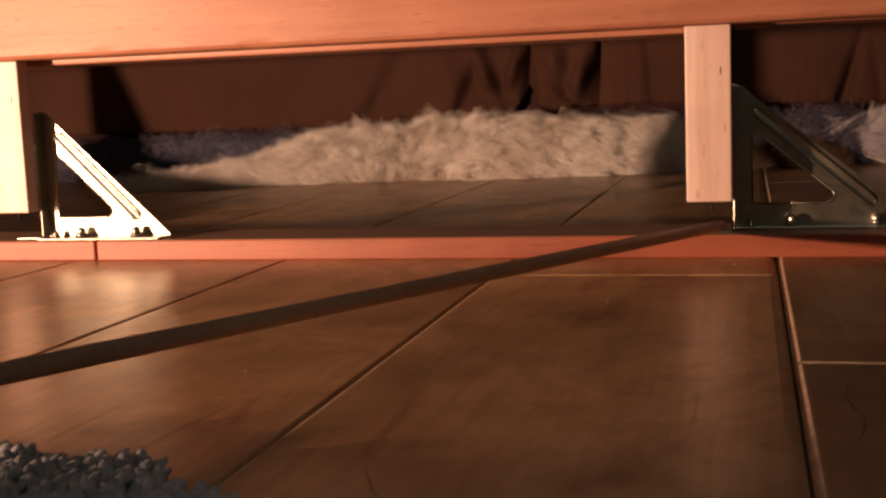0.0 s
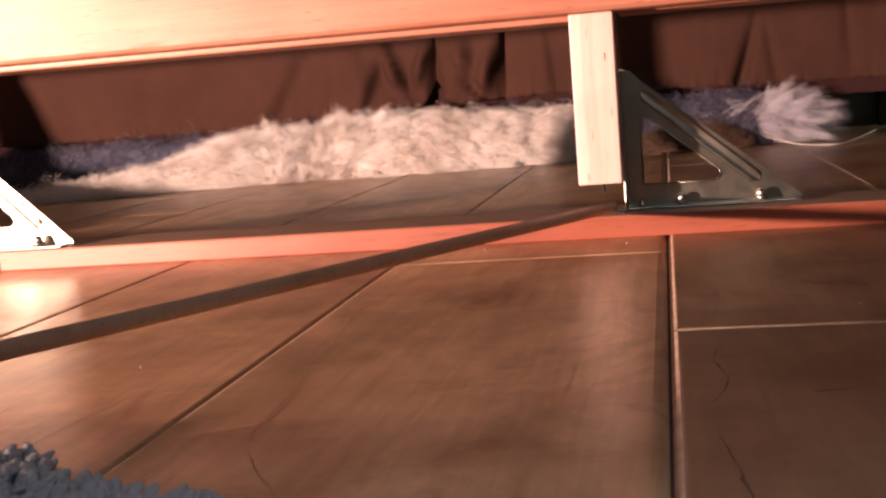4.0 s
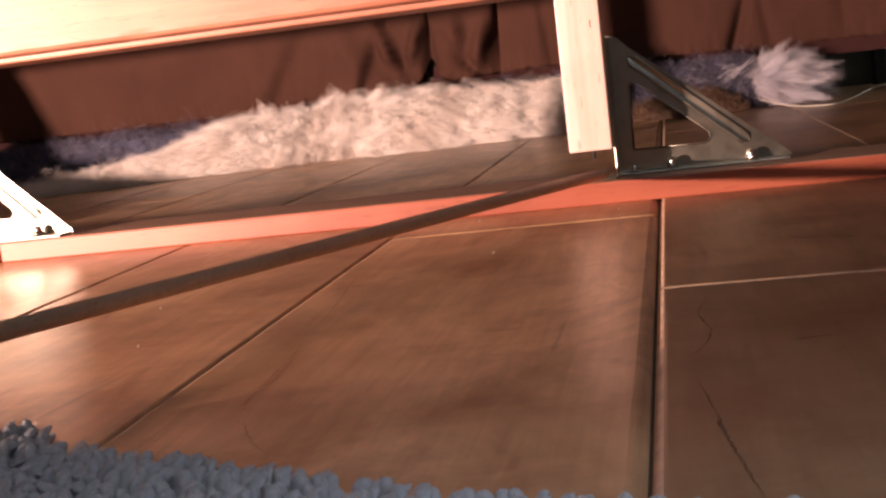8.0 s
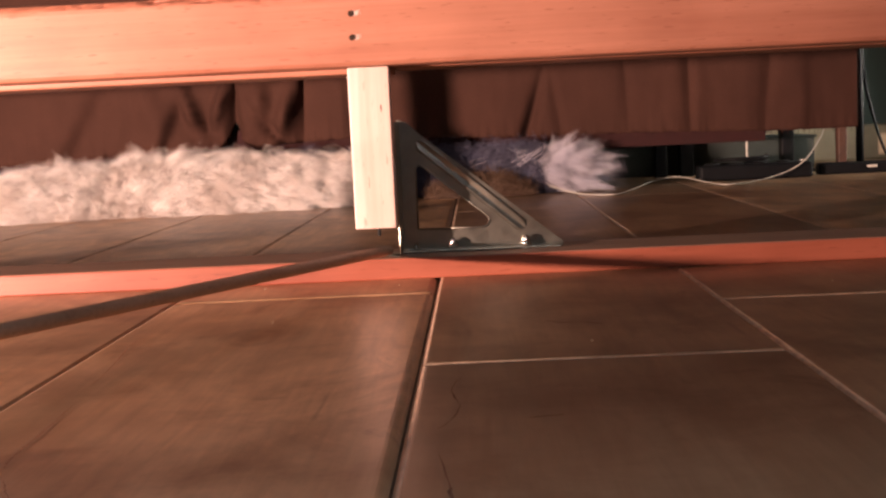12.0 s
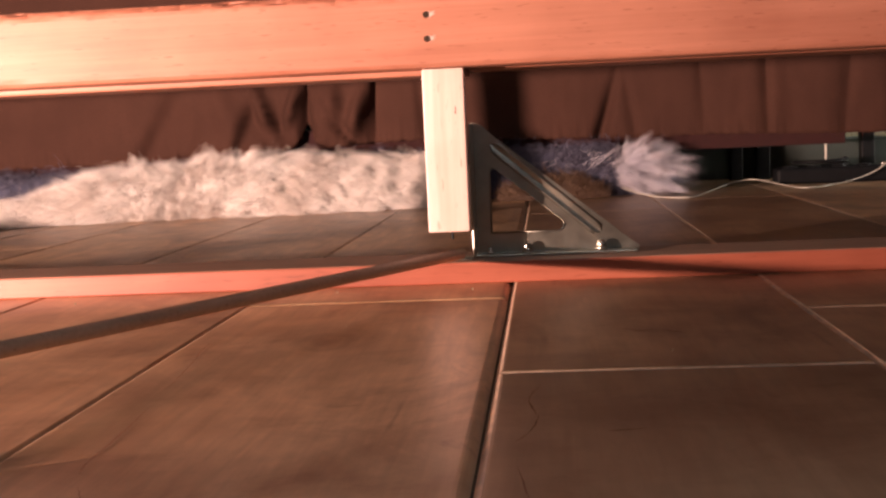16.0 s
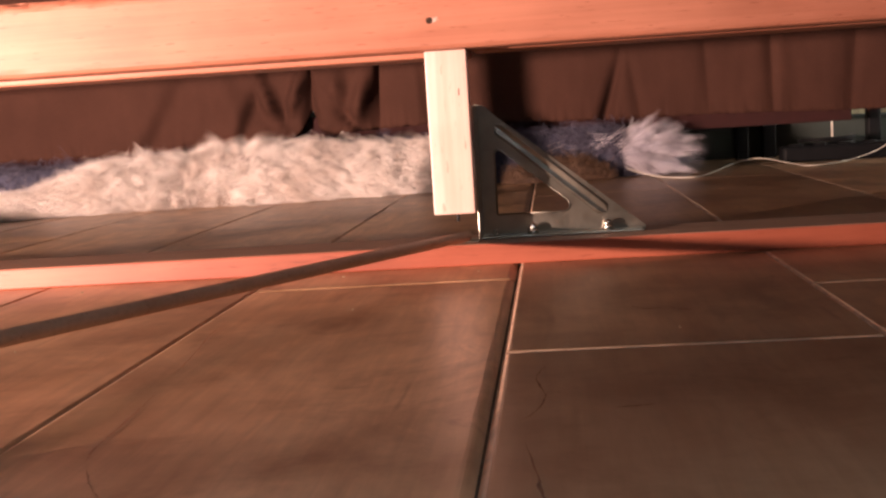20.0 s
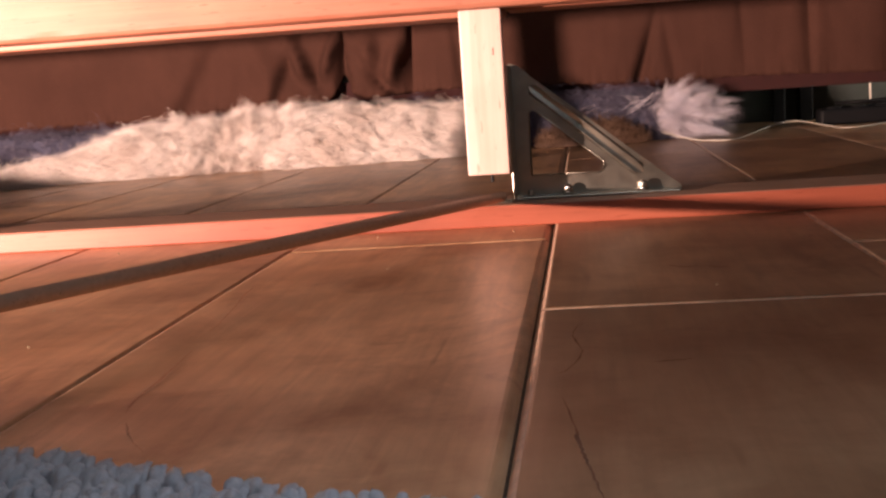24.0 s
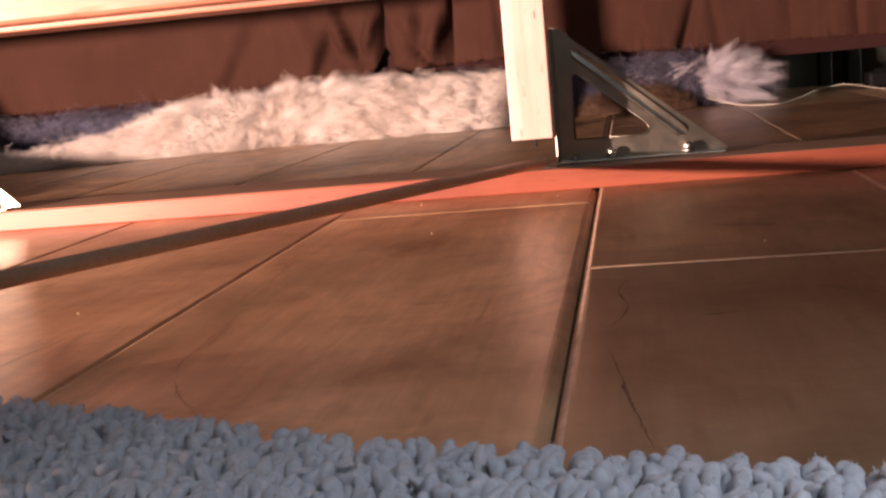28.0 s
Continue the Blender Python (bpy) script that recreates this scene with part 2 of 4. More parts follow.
BOARD_TOP = pine_material("pale_board_top", (0.42, 0.25, 0.18), (0.38, 0.22, 0.155), (0.32, 0.18, 0.125))
POST_WOOD = pine_material("raw_pine", (0.80, 0.63, 0.59), (0.77, 0.595, 0.55), (0.70, 0.51, 0.455), along=2)
STEEL = plain_material("zinc_steel", (0.40, 0.385, 0.335), 0.34, 1.0, 0.12, 60.0)
BRIGHT = plain_material("bright_steel", (0.75, 0.74, 0.70), 0.22, 1.0, 0.08, 90.0)
SKIRT = cloth_material("brown_twill", (0.050, 0.0215, 0.0155), (0.072, 0.0315, 0.0225))
FUR = fur_material("cream_fur", (0.74, 0.66, 0.62), (0.90, 0.84, 0.81), (0.98, 0.95, 0.93))
FUR_SKIN = plain_material("fur_backing", (0.42, 0.34, 0.30), 0.95)
TUFT = fur_material("lilac_fur", (0.48, 0.47, 0.57), (0.62, 0.60, 0.69), (0.82, 0.79, 0.86))
BLUE_FUR = fur_material("blue_fur", (0.045, 0.044, 0.070), (0.092, 0.090, 0.140), (0.185, 0.182, 0.255))
BLUE_CLOTH = cloth_material("blue_plush", (0.04, 0.045, 0.075), (0.09, 0.095, 0.15), 300.0)
RUG = cloth_material("blue_chenille", (0.36, 0.363, 0.40), (0.56, 0.565, 0.61), 420.0, 1.0, 0.25)
STICK = pine_material("dark_dowel", (0.64, 0.46, 0.345), (0.60, 0.43, 0.32), (0.54, 0.38, 0.28))
WIRE = plain_material("white_cord", (0.70, 0.66, 0.58), 0.5)
BLACK = plain_material("black_plastic", (0.009, 0.0095, 0.011), 0.5, 0.0, 0.15, 40.0, 0.12)
RED_RAIL = plain_material("dark_red_rail", (0.034, 0.008, 0.008), 0.95)
TEAL_WALL = plain_material("teal_paint", (0.10, 0.15, 0.14), 0.8, 0.0, 0.1, 8.0)
BIN = plain_material("grey_green_plastic", (0.030, 0.039, 0.035), 0.5)
# near-black brown for screw heads and the split in the post
DARK_BROWN = plain_material("dark_brown_screw", (0.035, 0.020, 0.014), 0.7, 0.0, 0.4, 300.0, 0.2)
CREAM = plain_material("cream_paint", (0.42, 0.36, 0.25), 0.6, 0.0, 0.08, 12.0)
BROWN_LEG = plain_material("brown_wood_leg", (0.09, 0.042, 0.027), 0.6)
TAN_FUR = fur_material("tan_fur", (0.075, 0.045, 0.030), (0.12, 0.073, 0.048), (0.19, 0.118, 0.078))
TAN_BACKING = plain_material("tan_backing", (0.10, 0.06, 0.042), 0.8)
ROOM = plain_material("room_plaster", (0.30, 0.29, 0.27), 0.9, 0.0, 0.08, 6.0)


# ---- mesh tools ----
def link(name, me, parent=None, label=""):
    ob = new(name, me)
    if parent is not None:
        ob.parent = parent
    if label:
        ob["label"] = label
    return ob


def part(name, bm, material, parent=None, label="", smooth=False):
    me = bpy.data.meshes.new(name)
    bmesh.ops.recalc_face_normals(bm, faces=bm.faces)
    bm.to_mesh(me)
    bm.free()
    me.materials.append(material)
    if smooth:
        for p in me.polygons:
            p.use_smooth = True
    return link(name, me, parent, label)


def box(lo, hi, bevel=0.0, segments=2, bm=None):
    bm = bm or bmesh.new()
    made = bmesh.ops.create_cube(bm, size=1)["verts"]
    for v in made:
        v.co = Vector([lo[i] + (v.co[i] + 0.5) * (hi[i] - lo[i]) for i in range(3)])
    if bevel:
        edges = list({e for v in made for e in v.link_edges})
        bmesh.ops.bevel(bm, geom=edges, offset=bevel, segments=segments, affect="EDGES", profile=0.5)
    return bm


def tube(points, radius, sides=10, bm=None, taper=None):
    bm = bm or bmesh.new()
    pts = [Vector(p) for p in points]
    rings = []
    for i, p in enumerate(pts):
        d = (pts[min(i + 1, len(pts) - 1)] - pts[max(i - 1, 0)]).normalized()
        a = d.cross(Vector((0, 0, 1)))
        a = a.normalized() if a.length > 0.05 else Vector((1, 0, 0))
        b = d.cross(a)
        r = radius * (taper[i] if taper else 1)
        rings.append([bm.verts.new(p + r * (math.cos(q) * a + math.sin(q) * b)) for q in (2 * math.pi * k / sides for k in range(sides))])
    for r0, r1 in zip(rings, rings[1:]):
        for k in range(sides):
            bm.faces.new((r0[k], r0[(k + 1) % sides], r1[(k + 1) % sides], r1[k]))
    bm.faces.new(rings[0][::-1])
    bm.faces.new(rings[-1])
    return bm


def curve_through(ctrl, steps=8):
    """Catmull-Rom points through ctrl."""
    c = [Vector(p) for p in ctrl]
    c = [2 * c[0] - c[1], *c, 2 * c[-1] - c[-2]]
    out = []
    for i in range(1, len(c) - 2):
        for k in range(steps):
            t = k / steps
            p0, p1, p2, p3 = c[i - 1 : i + 3]
            out.append(0.5 * (2 * p1 + (p2 - p0) * t + (2 * p0 - 5 * p1 + 4 * p2 - p3) * t * t + (3 * p1 - p0 - 3 * p2 + p3) * t ** 3))
    return [*out, c[-2]]


def empty(name, at=(0, 0, 0), label="", category="", group="", kind=""):
    ob = new(name)
    ob.location = at
    return tagged(ob, label, category, group, kind)


# ---- the setting ----
def room():
    def wall(name, lo, hi, material, label):
        ob = part(name, box(lo, hi), material)
        tagged(ob, label, "wall", kind="structure")
    wall("wall_north", (-2.6, 1.95, 0.09), (2.6, 2.05, 2.45), TEAL_WALL, "dark teal painted plaster wall behind the bed")
    wall("wall_south", (-2.6, -3.1, 0), (2.6, -3.0, 2.45), ROOM, "plain plaster wall closing the room")
    wall("wall_west", (-2.7, -3.1, 0), (-2.6, 2.05, 2.45), ROOM, "plain plaster wall closing the room")
    wall("wall_east", (2.6, -3.1, 0), (2.7, 2.05, 2.45), ROOM, "plain plaster wall closing the room")
    ceiling = part("ceiling", box((-2.7, -3.1, 2.45), (2.7, 2.05, 2.55)), ROOM)
    tagged(ceiling, "plain plaster ceiling over the room", "ceiling", kind="structure")
    skirting = part("baseboard", box((-2.6, 1.935, 0.0), (2.6, 2.05, 0.088), 0.006), CREAM)
    tagged(skirting, "cream painted baseboard along the teal wall", "baseboard", kind="structure")


room()

# ---- floor: long brown planks with recessed joints ----
floor = part("floor", box((-2.7, -3.1, -0.03), (2.7, 2.05, -0.004)), SUBFLOOR)
tagged(floor, "dark brown wood-look plank floor, satin finish", "floor", kind="structure")
JOINTS = [-2.66 + 0.2275 * k for k in range(9)] + [-0.6775, -0.4535, -0.2295, 0.0, 0.2222] + [0.2222 + 0.2275 * k for k in range(1, 11)]
ENDS = {-0.2295: -0.097, 0.0: -0.401, 0.2222: -0.197}


def plank_mesh(wide, long, roll, deep=1.0):
    """A plank whose edges roll down gently and then drop into the joint."""
    bm = bmesh.new()
    rings = []
    for inset, z in ((0.0002, -0.006), (0.0003, -0.0034), (0.0013, -0.0019), (0.0022, -0.0010), (0.0031, -0.00045), (0.0041, -0.00013), (0.0054, 0.0)):
        far = wide - inset * roll
        rings.append([bm.verts.new((x, y, z * (deep if x == far else 1.0))) for x, y in ((inset, inset), (far, inset), (far, long - inset), (inset, long - inset))])
    for r0, r1 in zip(rings, rings[1:]):
        for k in range(4):
            bm.faces.new((r0[k], r0[(k + 1) % 4], r1[(k + 1) % 4], r1[k]))
    bm.faces.new(rings[-1])
    bmesh.ops.recalc_face_normals(bm, faces=bm.faces)
    return bm


def planks():
    shared = {}
    length = 1.22
    for k, (x0, x1) in enumerate(zip(JOINTS, JOINTS[1:])):
        x1 = min(x1, 2.62)
        if x1 - x0 < 0.02:
            continue
        y = ENDS.get(round(x0, 4), -0.45 + 0.37 * (k * 7 % 5) - 0.6)
        while y > -3.05:
            y -= length
        while y < 2.0:
            y0, y1 = max(y, -3.05), min(y + length, 2.03)
            # planks right of x = 0 are darkened in colour for weaker lamp light
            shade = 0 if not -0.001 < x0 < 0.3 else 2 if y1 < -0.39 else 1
            key = (round(x1 - x0, 4), round(y1 - y0, 4), x1 == 0.0, shade, x0 > -0.001)
            if key not in shared:
                bm = plank_mesh(*key[:2], *((1.5, 1.5) if x1 == 0.0 else (0.28, 1.0)))
                me = bpy.data.meshes.new("plank")
                bm.to_mesh(me)
                bm.free()
                me.materials.append((PLANK, HALF_SHADED_PLANK, SHADED_PLANK)[shade])
                me.materials.append(WORN_LIT_EDGE)
                # only bevels turned to the lamp: wear plus a painted highlight
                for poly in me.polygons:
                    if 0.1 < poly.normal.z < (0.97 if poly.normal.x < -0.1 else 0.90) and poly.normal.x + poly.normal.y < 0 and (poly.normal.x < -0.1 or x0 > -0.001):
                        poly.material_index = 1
                shared[key] = me
            if y1 - y0 > 0.02:
                link("plank", shared[key], floor).location = (x0, y0, 0)
            y += length


planks()


def cracks():
    """Dark checks in the plank faces: thin tapered slivers that follow the grain."""
    rng = random.Random(8)
    for line, wide in (([(-0.178, -0.600), (-0.182, -0.577), (-0.185, -0.520), (-0.189, -0.470)], 0.0013), ([(-0.194, -0.425), (-0.200, -0.360), (-0.208, -0.302), (-0.210, -0.269)], 0.0012), ([(-0.147, -0.660), (-0.160, -0.640), (-0.172, -0.615)], 0.0008),
                       ([(0.018, -0.60), (0.023, -0.64), (0.025, -0.664), (0.029, -0.695), (0.034, -0.730)], 0.0015),
                       ([(0.085, -0.262), (0.095, -0.275), (0.106, -0.274)], 0.0020), ([(0.110, -0.275), (0.124, -0.287)], 0.0016),
                       ([(0.027, -0.440), (0.021, -0.475), (0.026, -0.516), (0.020, -0.549), (0.015, -0.559)], 0.0011), ([(0.060, -0.543), (0.078, -0.540)], 0.0018)):
        pts = curve_through([(x, y, 0.00025) for x, y in line], 10)
        bm = bmesh.new()
        rows = []
        for k, p in enumerate(pts):
            d = (pts[min(k + 1, len(pts) - 1)] - pts[max(k - 1, 0)]).normalized()
            side = Vector((-d.y, d.x, 0))
            f = math.sin(math.pi * (k + 0.4) / (len(pts) + 0.2)) ** 0.7
            gap = max(0.05, 0.75 + 0.9 * noise.noise((p.x * 90, p.y * 60, 4.0)))
            c = p + side * rng.uniform(-0.0004, 0.0004)
            half = wide * 0.5 * f * gap
            rows.append([bm.verts.new(c - side * half), bm.verts.new(c + side * half)])
        for (a, b), (c, d) in zip(rows, rows[1:]):
            bm.faces.new((a, b, d, c))
        # checks right of x = 0 are darker, to show on the darkened planks
        part("crack", bm, DARK_CRACK if line[0][0] > 0 else CRACK, floor, "dark check in the plank's grain")


cracks()

# ---- the bench frame ----
POST_X = (-0.0748, -0.7560, -1.4370)


def beam_mesh():
    """A board with a softened lower arris and a chipped upper one."""
    ring = [(0.023, 0.200), (-0.0095, 0.200), (-0.0128, 0.2013), (-0.0146, 0.2042), (-0.015, 0.209), (-0.015, 0.235), (-0.015, 0.2600), (-0.0147, 0.2635),
            (-0.0135, 0.2660), (-0.011, 0.2688), (-0.006, 0.270), (0.023, 0.270)]
    bm = bmesh.new()
    loops = []
    for i in range(701):
        x = -1.9 + 3.5 * i / 700
        row = []
        for k, (y, z) in enumerate(ring):
            if 7 <= k <= 9:
                chip = max(0, noise.noise((x * 42, k * 0.5, 3)) - 0.05) + 0.5 * max(0, noise.noise((x * 110, k, 5)))
                y, z = y + 0.0022 * chip * (k - 6), z - 0.0010 * chip
            elif k in (2, 3):
                y += 0.0012 * noise.noise((x * 25, k * 0.3, 8))
            row.append(bm.verts.new((x, y, z)))
        loops.append(row)
    n = len(ring)
    for r0, r1 in zip(loops, loops[1:]):
        for k in range(n):
            bm.faces.new((r0[k], r1[k], r1[(k + 1) % n], r0[(k + 1) % n]))
    bm.faces.new(loops[0])
    bm.faces.new(loops[-1][::-1])
    return bm


def bench():
    b = empty("bench_frame", (0, 0, 0), "stained pine bench frame braced by zinc-plated steel brackets", "bench")
    # front beam, rounded edges, rough bark edge on top
    part("beam", beam_mesh(), BEAM_WOOD, b, "orange-stained pine beam with a rough top edge")
    part("rear_rail", box((-0.0355, 0.0245, 0.1990), (1.6, 0.10, 0.262), 0.003), BEAM_WOOD, b, "stained pine rail behind the beam")
    part("rear_rail", box((-0.717, 0.0245, 0.1950), (-0.0375, 0.10, 0.262), 0.002), BEAM_WOOD, b, "stained pine rail behind the beam")
    part("rear_rail", box((-1.9, 0.0245, 0.1950), (-0.719, 0.10, 0.262), 0.002), BEAM_WOOD, b, "stained pine rail behind the beam")
    part("floor_board", box((-0.6515, 0.0, 0.0), (1.6, 0.089, 0.0203), 0.0015), BOARD_WOOD, b, "red-stained board lying flat on the floor")
    part("floor_board", box((-1.9, 0.0, 0.0), (-0.6535, 0.089, 0.0203), 0.0015), BOARD_WOOD, b, "red-stained board lying flat on the floor")
    # top faces get a paler, less red tone
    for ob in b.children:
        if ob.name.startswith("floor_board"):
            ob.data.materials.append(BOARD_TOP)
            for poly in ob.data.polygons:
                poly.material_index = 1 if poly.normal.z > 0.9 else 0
    for x in POST_X:
        bm = box((x, -0.010, 0.0500), (x + 0.038, 0.009, 0.1995), 0.0012)
        post = part("post", bm, POST_WOOD, b, "short post of pale raw pine")
        if x > -1.0:
            bracket(b, x + 0.0383, *{0: (0.055, 0.985), 1: (0.022, 0.845)}[POST_X.index(x)])
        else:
            # no bracket here: an added plate that only casts shadow
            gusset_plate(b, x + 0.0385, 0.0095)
        part("nail_mark", box((x + 0.0290, -0.01025, 0.158), (x + 0.0298, -0.0095, 0.1645)), DARK_BROWN, post, "short dark split in the pine")
        part("screw_tip", tube([(x + 0.021, 0.0, 0.0425), (x + 0.021, 0.0, 0.0505)], 0.0014, 8), BLACK, b, "thin dark screw under the post")
    for z in (0.2480, 0.2265):
        for x in (-0.0680, -0.7420):
            bm = bmesh.new()
            bmesh.ops.create_cone(bm, segments=14, radius1=0.0031, radius2=0.0026, depth=0.003, cap_ends=True, matrix=pose(x, -0.0152, z, 90))
            torn = bmesh.new()
            for k in range(5):
                a, ln = 0.5 * k - 1.0 + 0.3 * z, 0.0040 + 0.0032 * ((k * 5) % 4) / 3
                c, s = math.cos(a), math.sin(a)
                q = [torn.verts.new((x + p * c * 1.5 - r * s, -0.0153 - h, z + p * s * 0.8 + r * c)) for p, r, h in ((0.002, -0.0011, 0.0), (0.002, 0.0011, 0.0006), (ln, 0.0, 0.0002))]
                torn.faces.new(q)
            part("torn_fibre", torn, POST_WOOD, b, "pale torn wood fibre round a screw")
            part("screw_head", bm, DARK_BROWN, b, "dark countersunk screw head")


def bracket(parent, x, y0, wide):
    """A pressed steel gusset: triangle with a window, a channelled rib, two flanges and bolts."""
    th = 0.0022
    outer = [(0, 0.0205), (0.161, 0.0205), (0.161, 0.0245), (0.020, 0.137), (0.010, 0.147), (0, 0.150)]
    hole = [(0.017, 0.042), (0.082, 0.0415), (0.0865, 0.0435), (0.0885, 0.0475), (0.0865, 0.0525), (0.024, 0.1035), (0.0195, 0.1045), (0.017, 0.101)]
    bm = bmesh.new()
    loops = []
    for ring in (outer, hole):
        vs = [bm.verts.new((x + px * wide, y0, pz)) for px, pz in ring]
        loops += [bm.edges.new((vs[i], vs[(i + 1) % len(vs)])) for i in range(len(vs))]
    bmesh.ops.triangle_fill(bm, use_beauty=True, use_dissolve=False, edges=loops)
    geom = bmesh.ops.extrude_face_region(bm, geom=bm.faces[:])["geom"]
    for v in geom:
        if isinstance(v, bmesh.types.BMVert):
            v.co.y += th
    gusset = part("bracket", bm, STEEL, parent, "zinc-plated steel triangular bracket")
    lip = tube([(x + px * wide, y0 - 0.0003, pz) for px, pz in [*hole, hole[0]]], 0.0009, 6)
    part("window_lip", lip, STEEL, gusset, "rounded lip of the bracket's window", True)
    part("base_flange", box((x - 0.0002, y0 - 0.021, 0.0206), (x + 0.158 * wide, y0 - 0.0003, 0.0228), 0.0008), STEEL, gusset)
    part("side_flange", box((x + 0.0004, 0.0092, 0.0232), (x + 0.0024, y0 - 0.0003, 0.148), 0.0008), STEEL, gusset)
    part("foot_tab", box((x - 0.031, 0.012, 0.0206), (x - 0.0004, 0.034, 0.0228), 0.0007), STEEL, gusset, "flat steel tab on the board")
    # rib along the slope: two raised rims with a hollow between them
    a, c = Vector((x + 0.0185 * wide, 0, 0.1285)), Vector((x + 0.1245 * wide, 0, 0.0385))
    run = (c - a).normalized()
    side = Vector((-run.z, 0, run.x))
    bm = bmesh.new()
    rows = []
    for k in range(25):
        f = k / 24
        end = min(f, 1 - f) * (c - a).length / 0.0062
        open_to = math.sqrt(max(0.0, 1 - (1 - min(1.0, end)) ** 2))
        row = []
        for u, h in ((-1.0, 0.0002), (-0.86, -0.0018), (-0.68, -0.0026), (-0.48, -0.0018), (-0.2, -0.0005), (0.2, -0.0005), (0.48, -0.0018), (0.68, -0.0026), (0.86, -0.0018), (1.0, 0.0002)):
            p = a + (c - a) * f + side * (u * 0.0066 * max(0.05, open_to))
            row.append(bm.verts.new((p.x, y0 + (h if end > 0.3 else 0.0002), p.z)))
        rows.append(row)
    for r0, r1 in zip(rows, rows[1:]):
        for k in range(9):
            bm.faces.new((r0[k], r1[k], r1[k + 1], r0[k + 1]))
    part("rib", bm, STEEL, gusset, "pressed channel with raised rims", True)
    for bx, size in ((0.0150, 0.62), (0.0515 * wide, 1.0), (0.1235 * wide, 1.0)):
        bm = bmesh.new()
        bmesh.ops.create_cone(bm, segments=6, radius1=0.0062 * size, radius2=0.0060 * size, depth=0.004 * size, cap_ends=True, matrix=pose(x + bx, y0 - 0.010, 0.0228 + 0.002 * size))
        bmesh.ops.create_uvsphere(bm, u_segments=12, v_segments=8, radius=0.0046 * size, matrix=pose(x + bx, y0 - 0.010, 0.0228 + 0.0057 * size))
        part("bolt", bm, BRIGHT, gusset, "bright domed bolt", True)


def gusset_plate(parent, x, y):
    """An unseen plate by the far post, outlined to block the lamp's low rays."""
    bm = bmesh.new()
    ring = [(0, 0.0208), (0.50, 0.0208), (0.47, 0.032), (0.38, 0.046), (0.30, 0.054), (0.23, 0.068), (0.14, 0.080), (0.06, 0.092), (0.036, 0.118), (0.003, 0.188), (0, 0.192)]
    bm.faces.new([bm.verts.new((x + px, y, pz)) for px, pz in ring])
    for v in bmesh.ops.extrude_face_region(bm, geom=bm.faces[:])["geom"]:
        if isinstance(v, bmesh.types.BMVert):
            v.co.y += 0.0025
    part("gusset_plate", bm, STEEL, parent, "unseen plate added to cast shadow on skirt, fur and floor")


bench()


# ---- the bed behind: pleated skirt on a base ----
def hem(x):
    """Height of the skirt's hem."""
    return 0.098 + 0.052 * math.exp(-abs((x + 0.438) / 0.017) ** 1.6) + 0.024 * math.exp(-((x + 0.2) / 0.33) ** 2) + 0.008 * math.exp(-((x - 0.35) / 0.2) ** 2)


# soft laps: (x at z = 0.22, lean, depth, width, softness)
PLEATS = [(-1.18, 0.3, 0.003, 0.03, 0.012), (-0.716, -0.6, 0.010, 0.026, 0.014), (-0.64, -0.3, 0.003, 0.03, 0.014), (-0.541, -0.45, 0.013, 0.022, 0.008),
          (-0.215, 0.1, 0.004, 0.02, 0.008), (0.338, 0.1, 0.004, 0.02, 0.016), (0.40, 0.0, 0.003, 0.03, 0.022), (0.451, 0.05, 0.006, 0.022, 0.020),
          (0.490, 0.0, 0.004, 0.02, 0.018), (0.60, 0.0, 0.005, 0.03, 0.022), (0.69, 0.0, 0.006, 0.022, 0.018)]
# tucks that open downwards: (x at z = 0.24, lean, depth, half width at the top, widening)
TUCKS = [(-0.431, -0.06, 0.042, 0.003, 0.15), (0.179, -0.28, 0.024, 0.008, 0.05), (0.190, 0.18, 0.006, 0.008, 0.03)]
# laps with one sharp edge: (x at z = 0.24, lean, depth, width at the top, widening, edge)
LAPS = [(-0.296, -0.05, 0.040, 0.004, 0.26, 0.0035), (0.335, 0.05, 0.006, 0.012, 0.10, 0.012), (0.462, 0.0, 0.008, 0.012, 0.12, 0.010), (0.62, -0.1, 0.006, 0.012, 0.12, 0.012)]
# bunched swags: (x, z, half width, half height, slant, forward)
SWAGS = [(-0.497, 0.150, 0.026, 0.022, 0.0, 0.010), (-0.520, 0.185, 0.014, 0.05, -0.4, -0.011), (-0.462, 0.20, 0.010, 0.045, 0.4, -0.010), (-0.365, 0.150, 0.012, 0.05, -0.9, 0.008),
         (-0.385, 0.20, 0.020, 0.03, 0.0, -0.008), (-0.335, 0.175, 0.014, 0.04, 0.3, -0.009), (-0.43, 0.128, 0.03, 0.008, 0.0, -0.006), (-0.60, 0.20, 0.03, 0.07, -0.4, -0.005)]


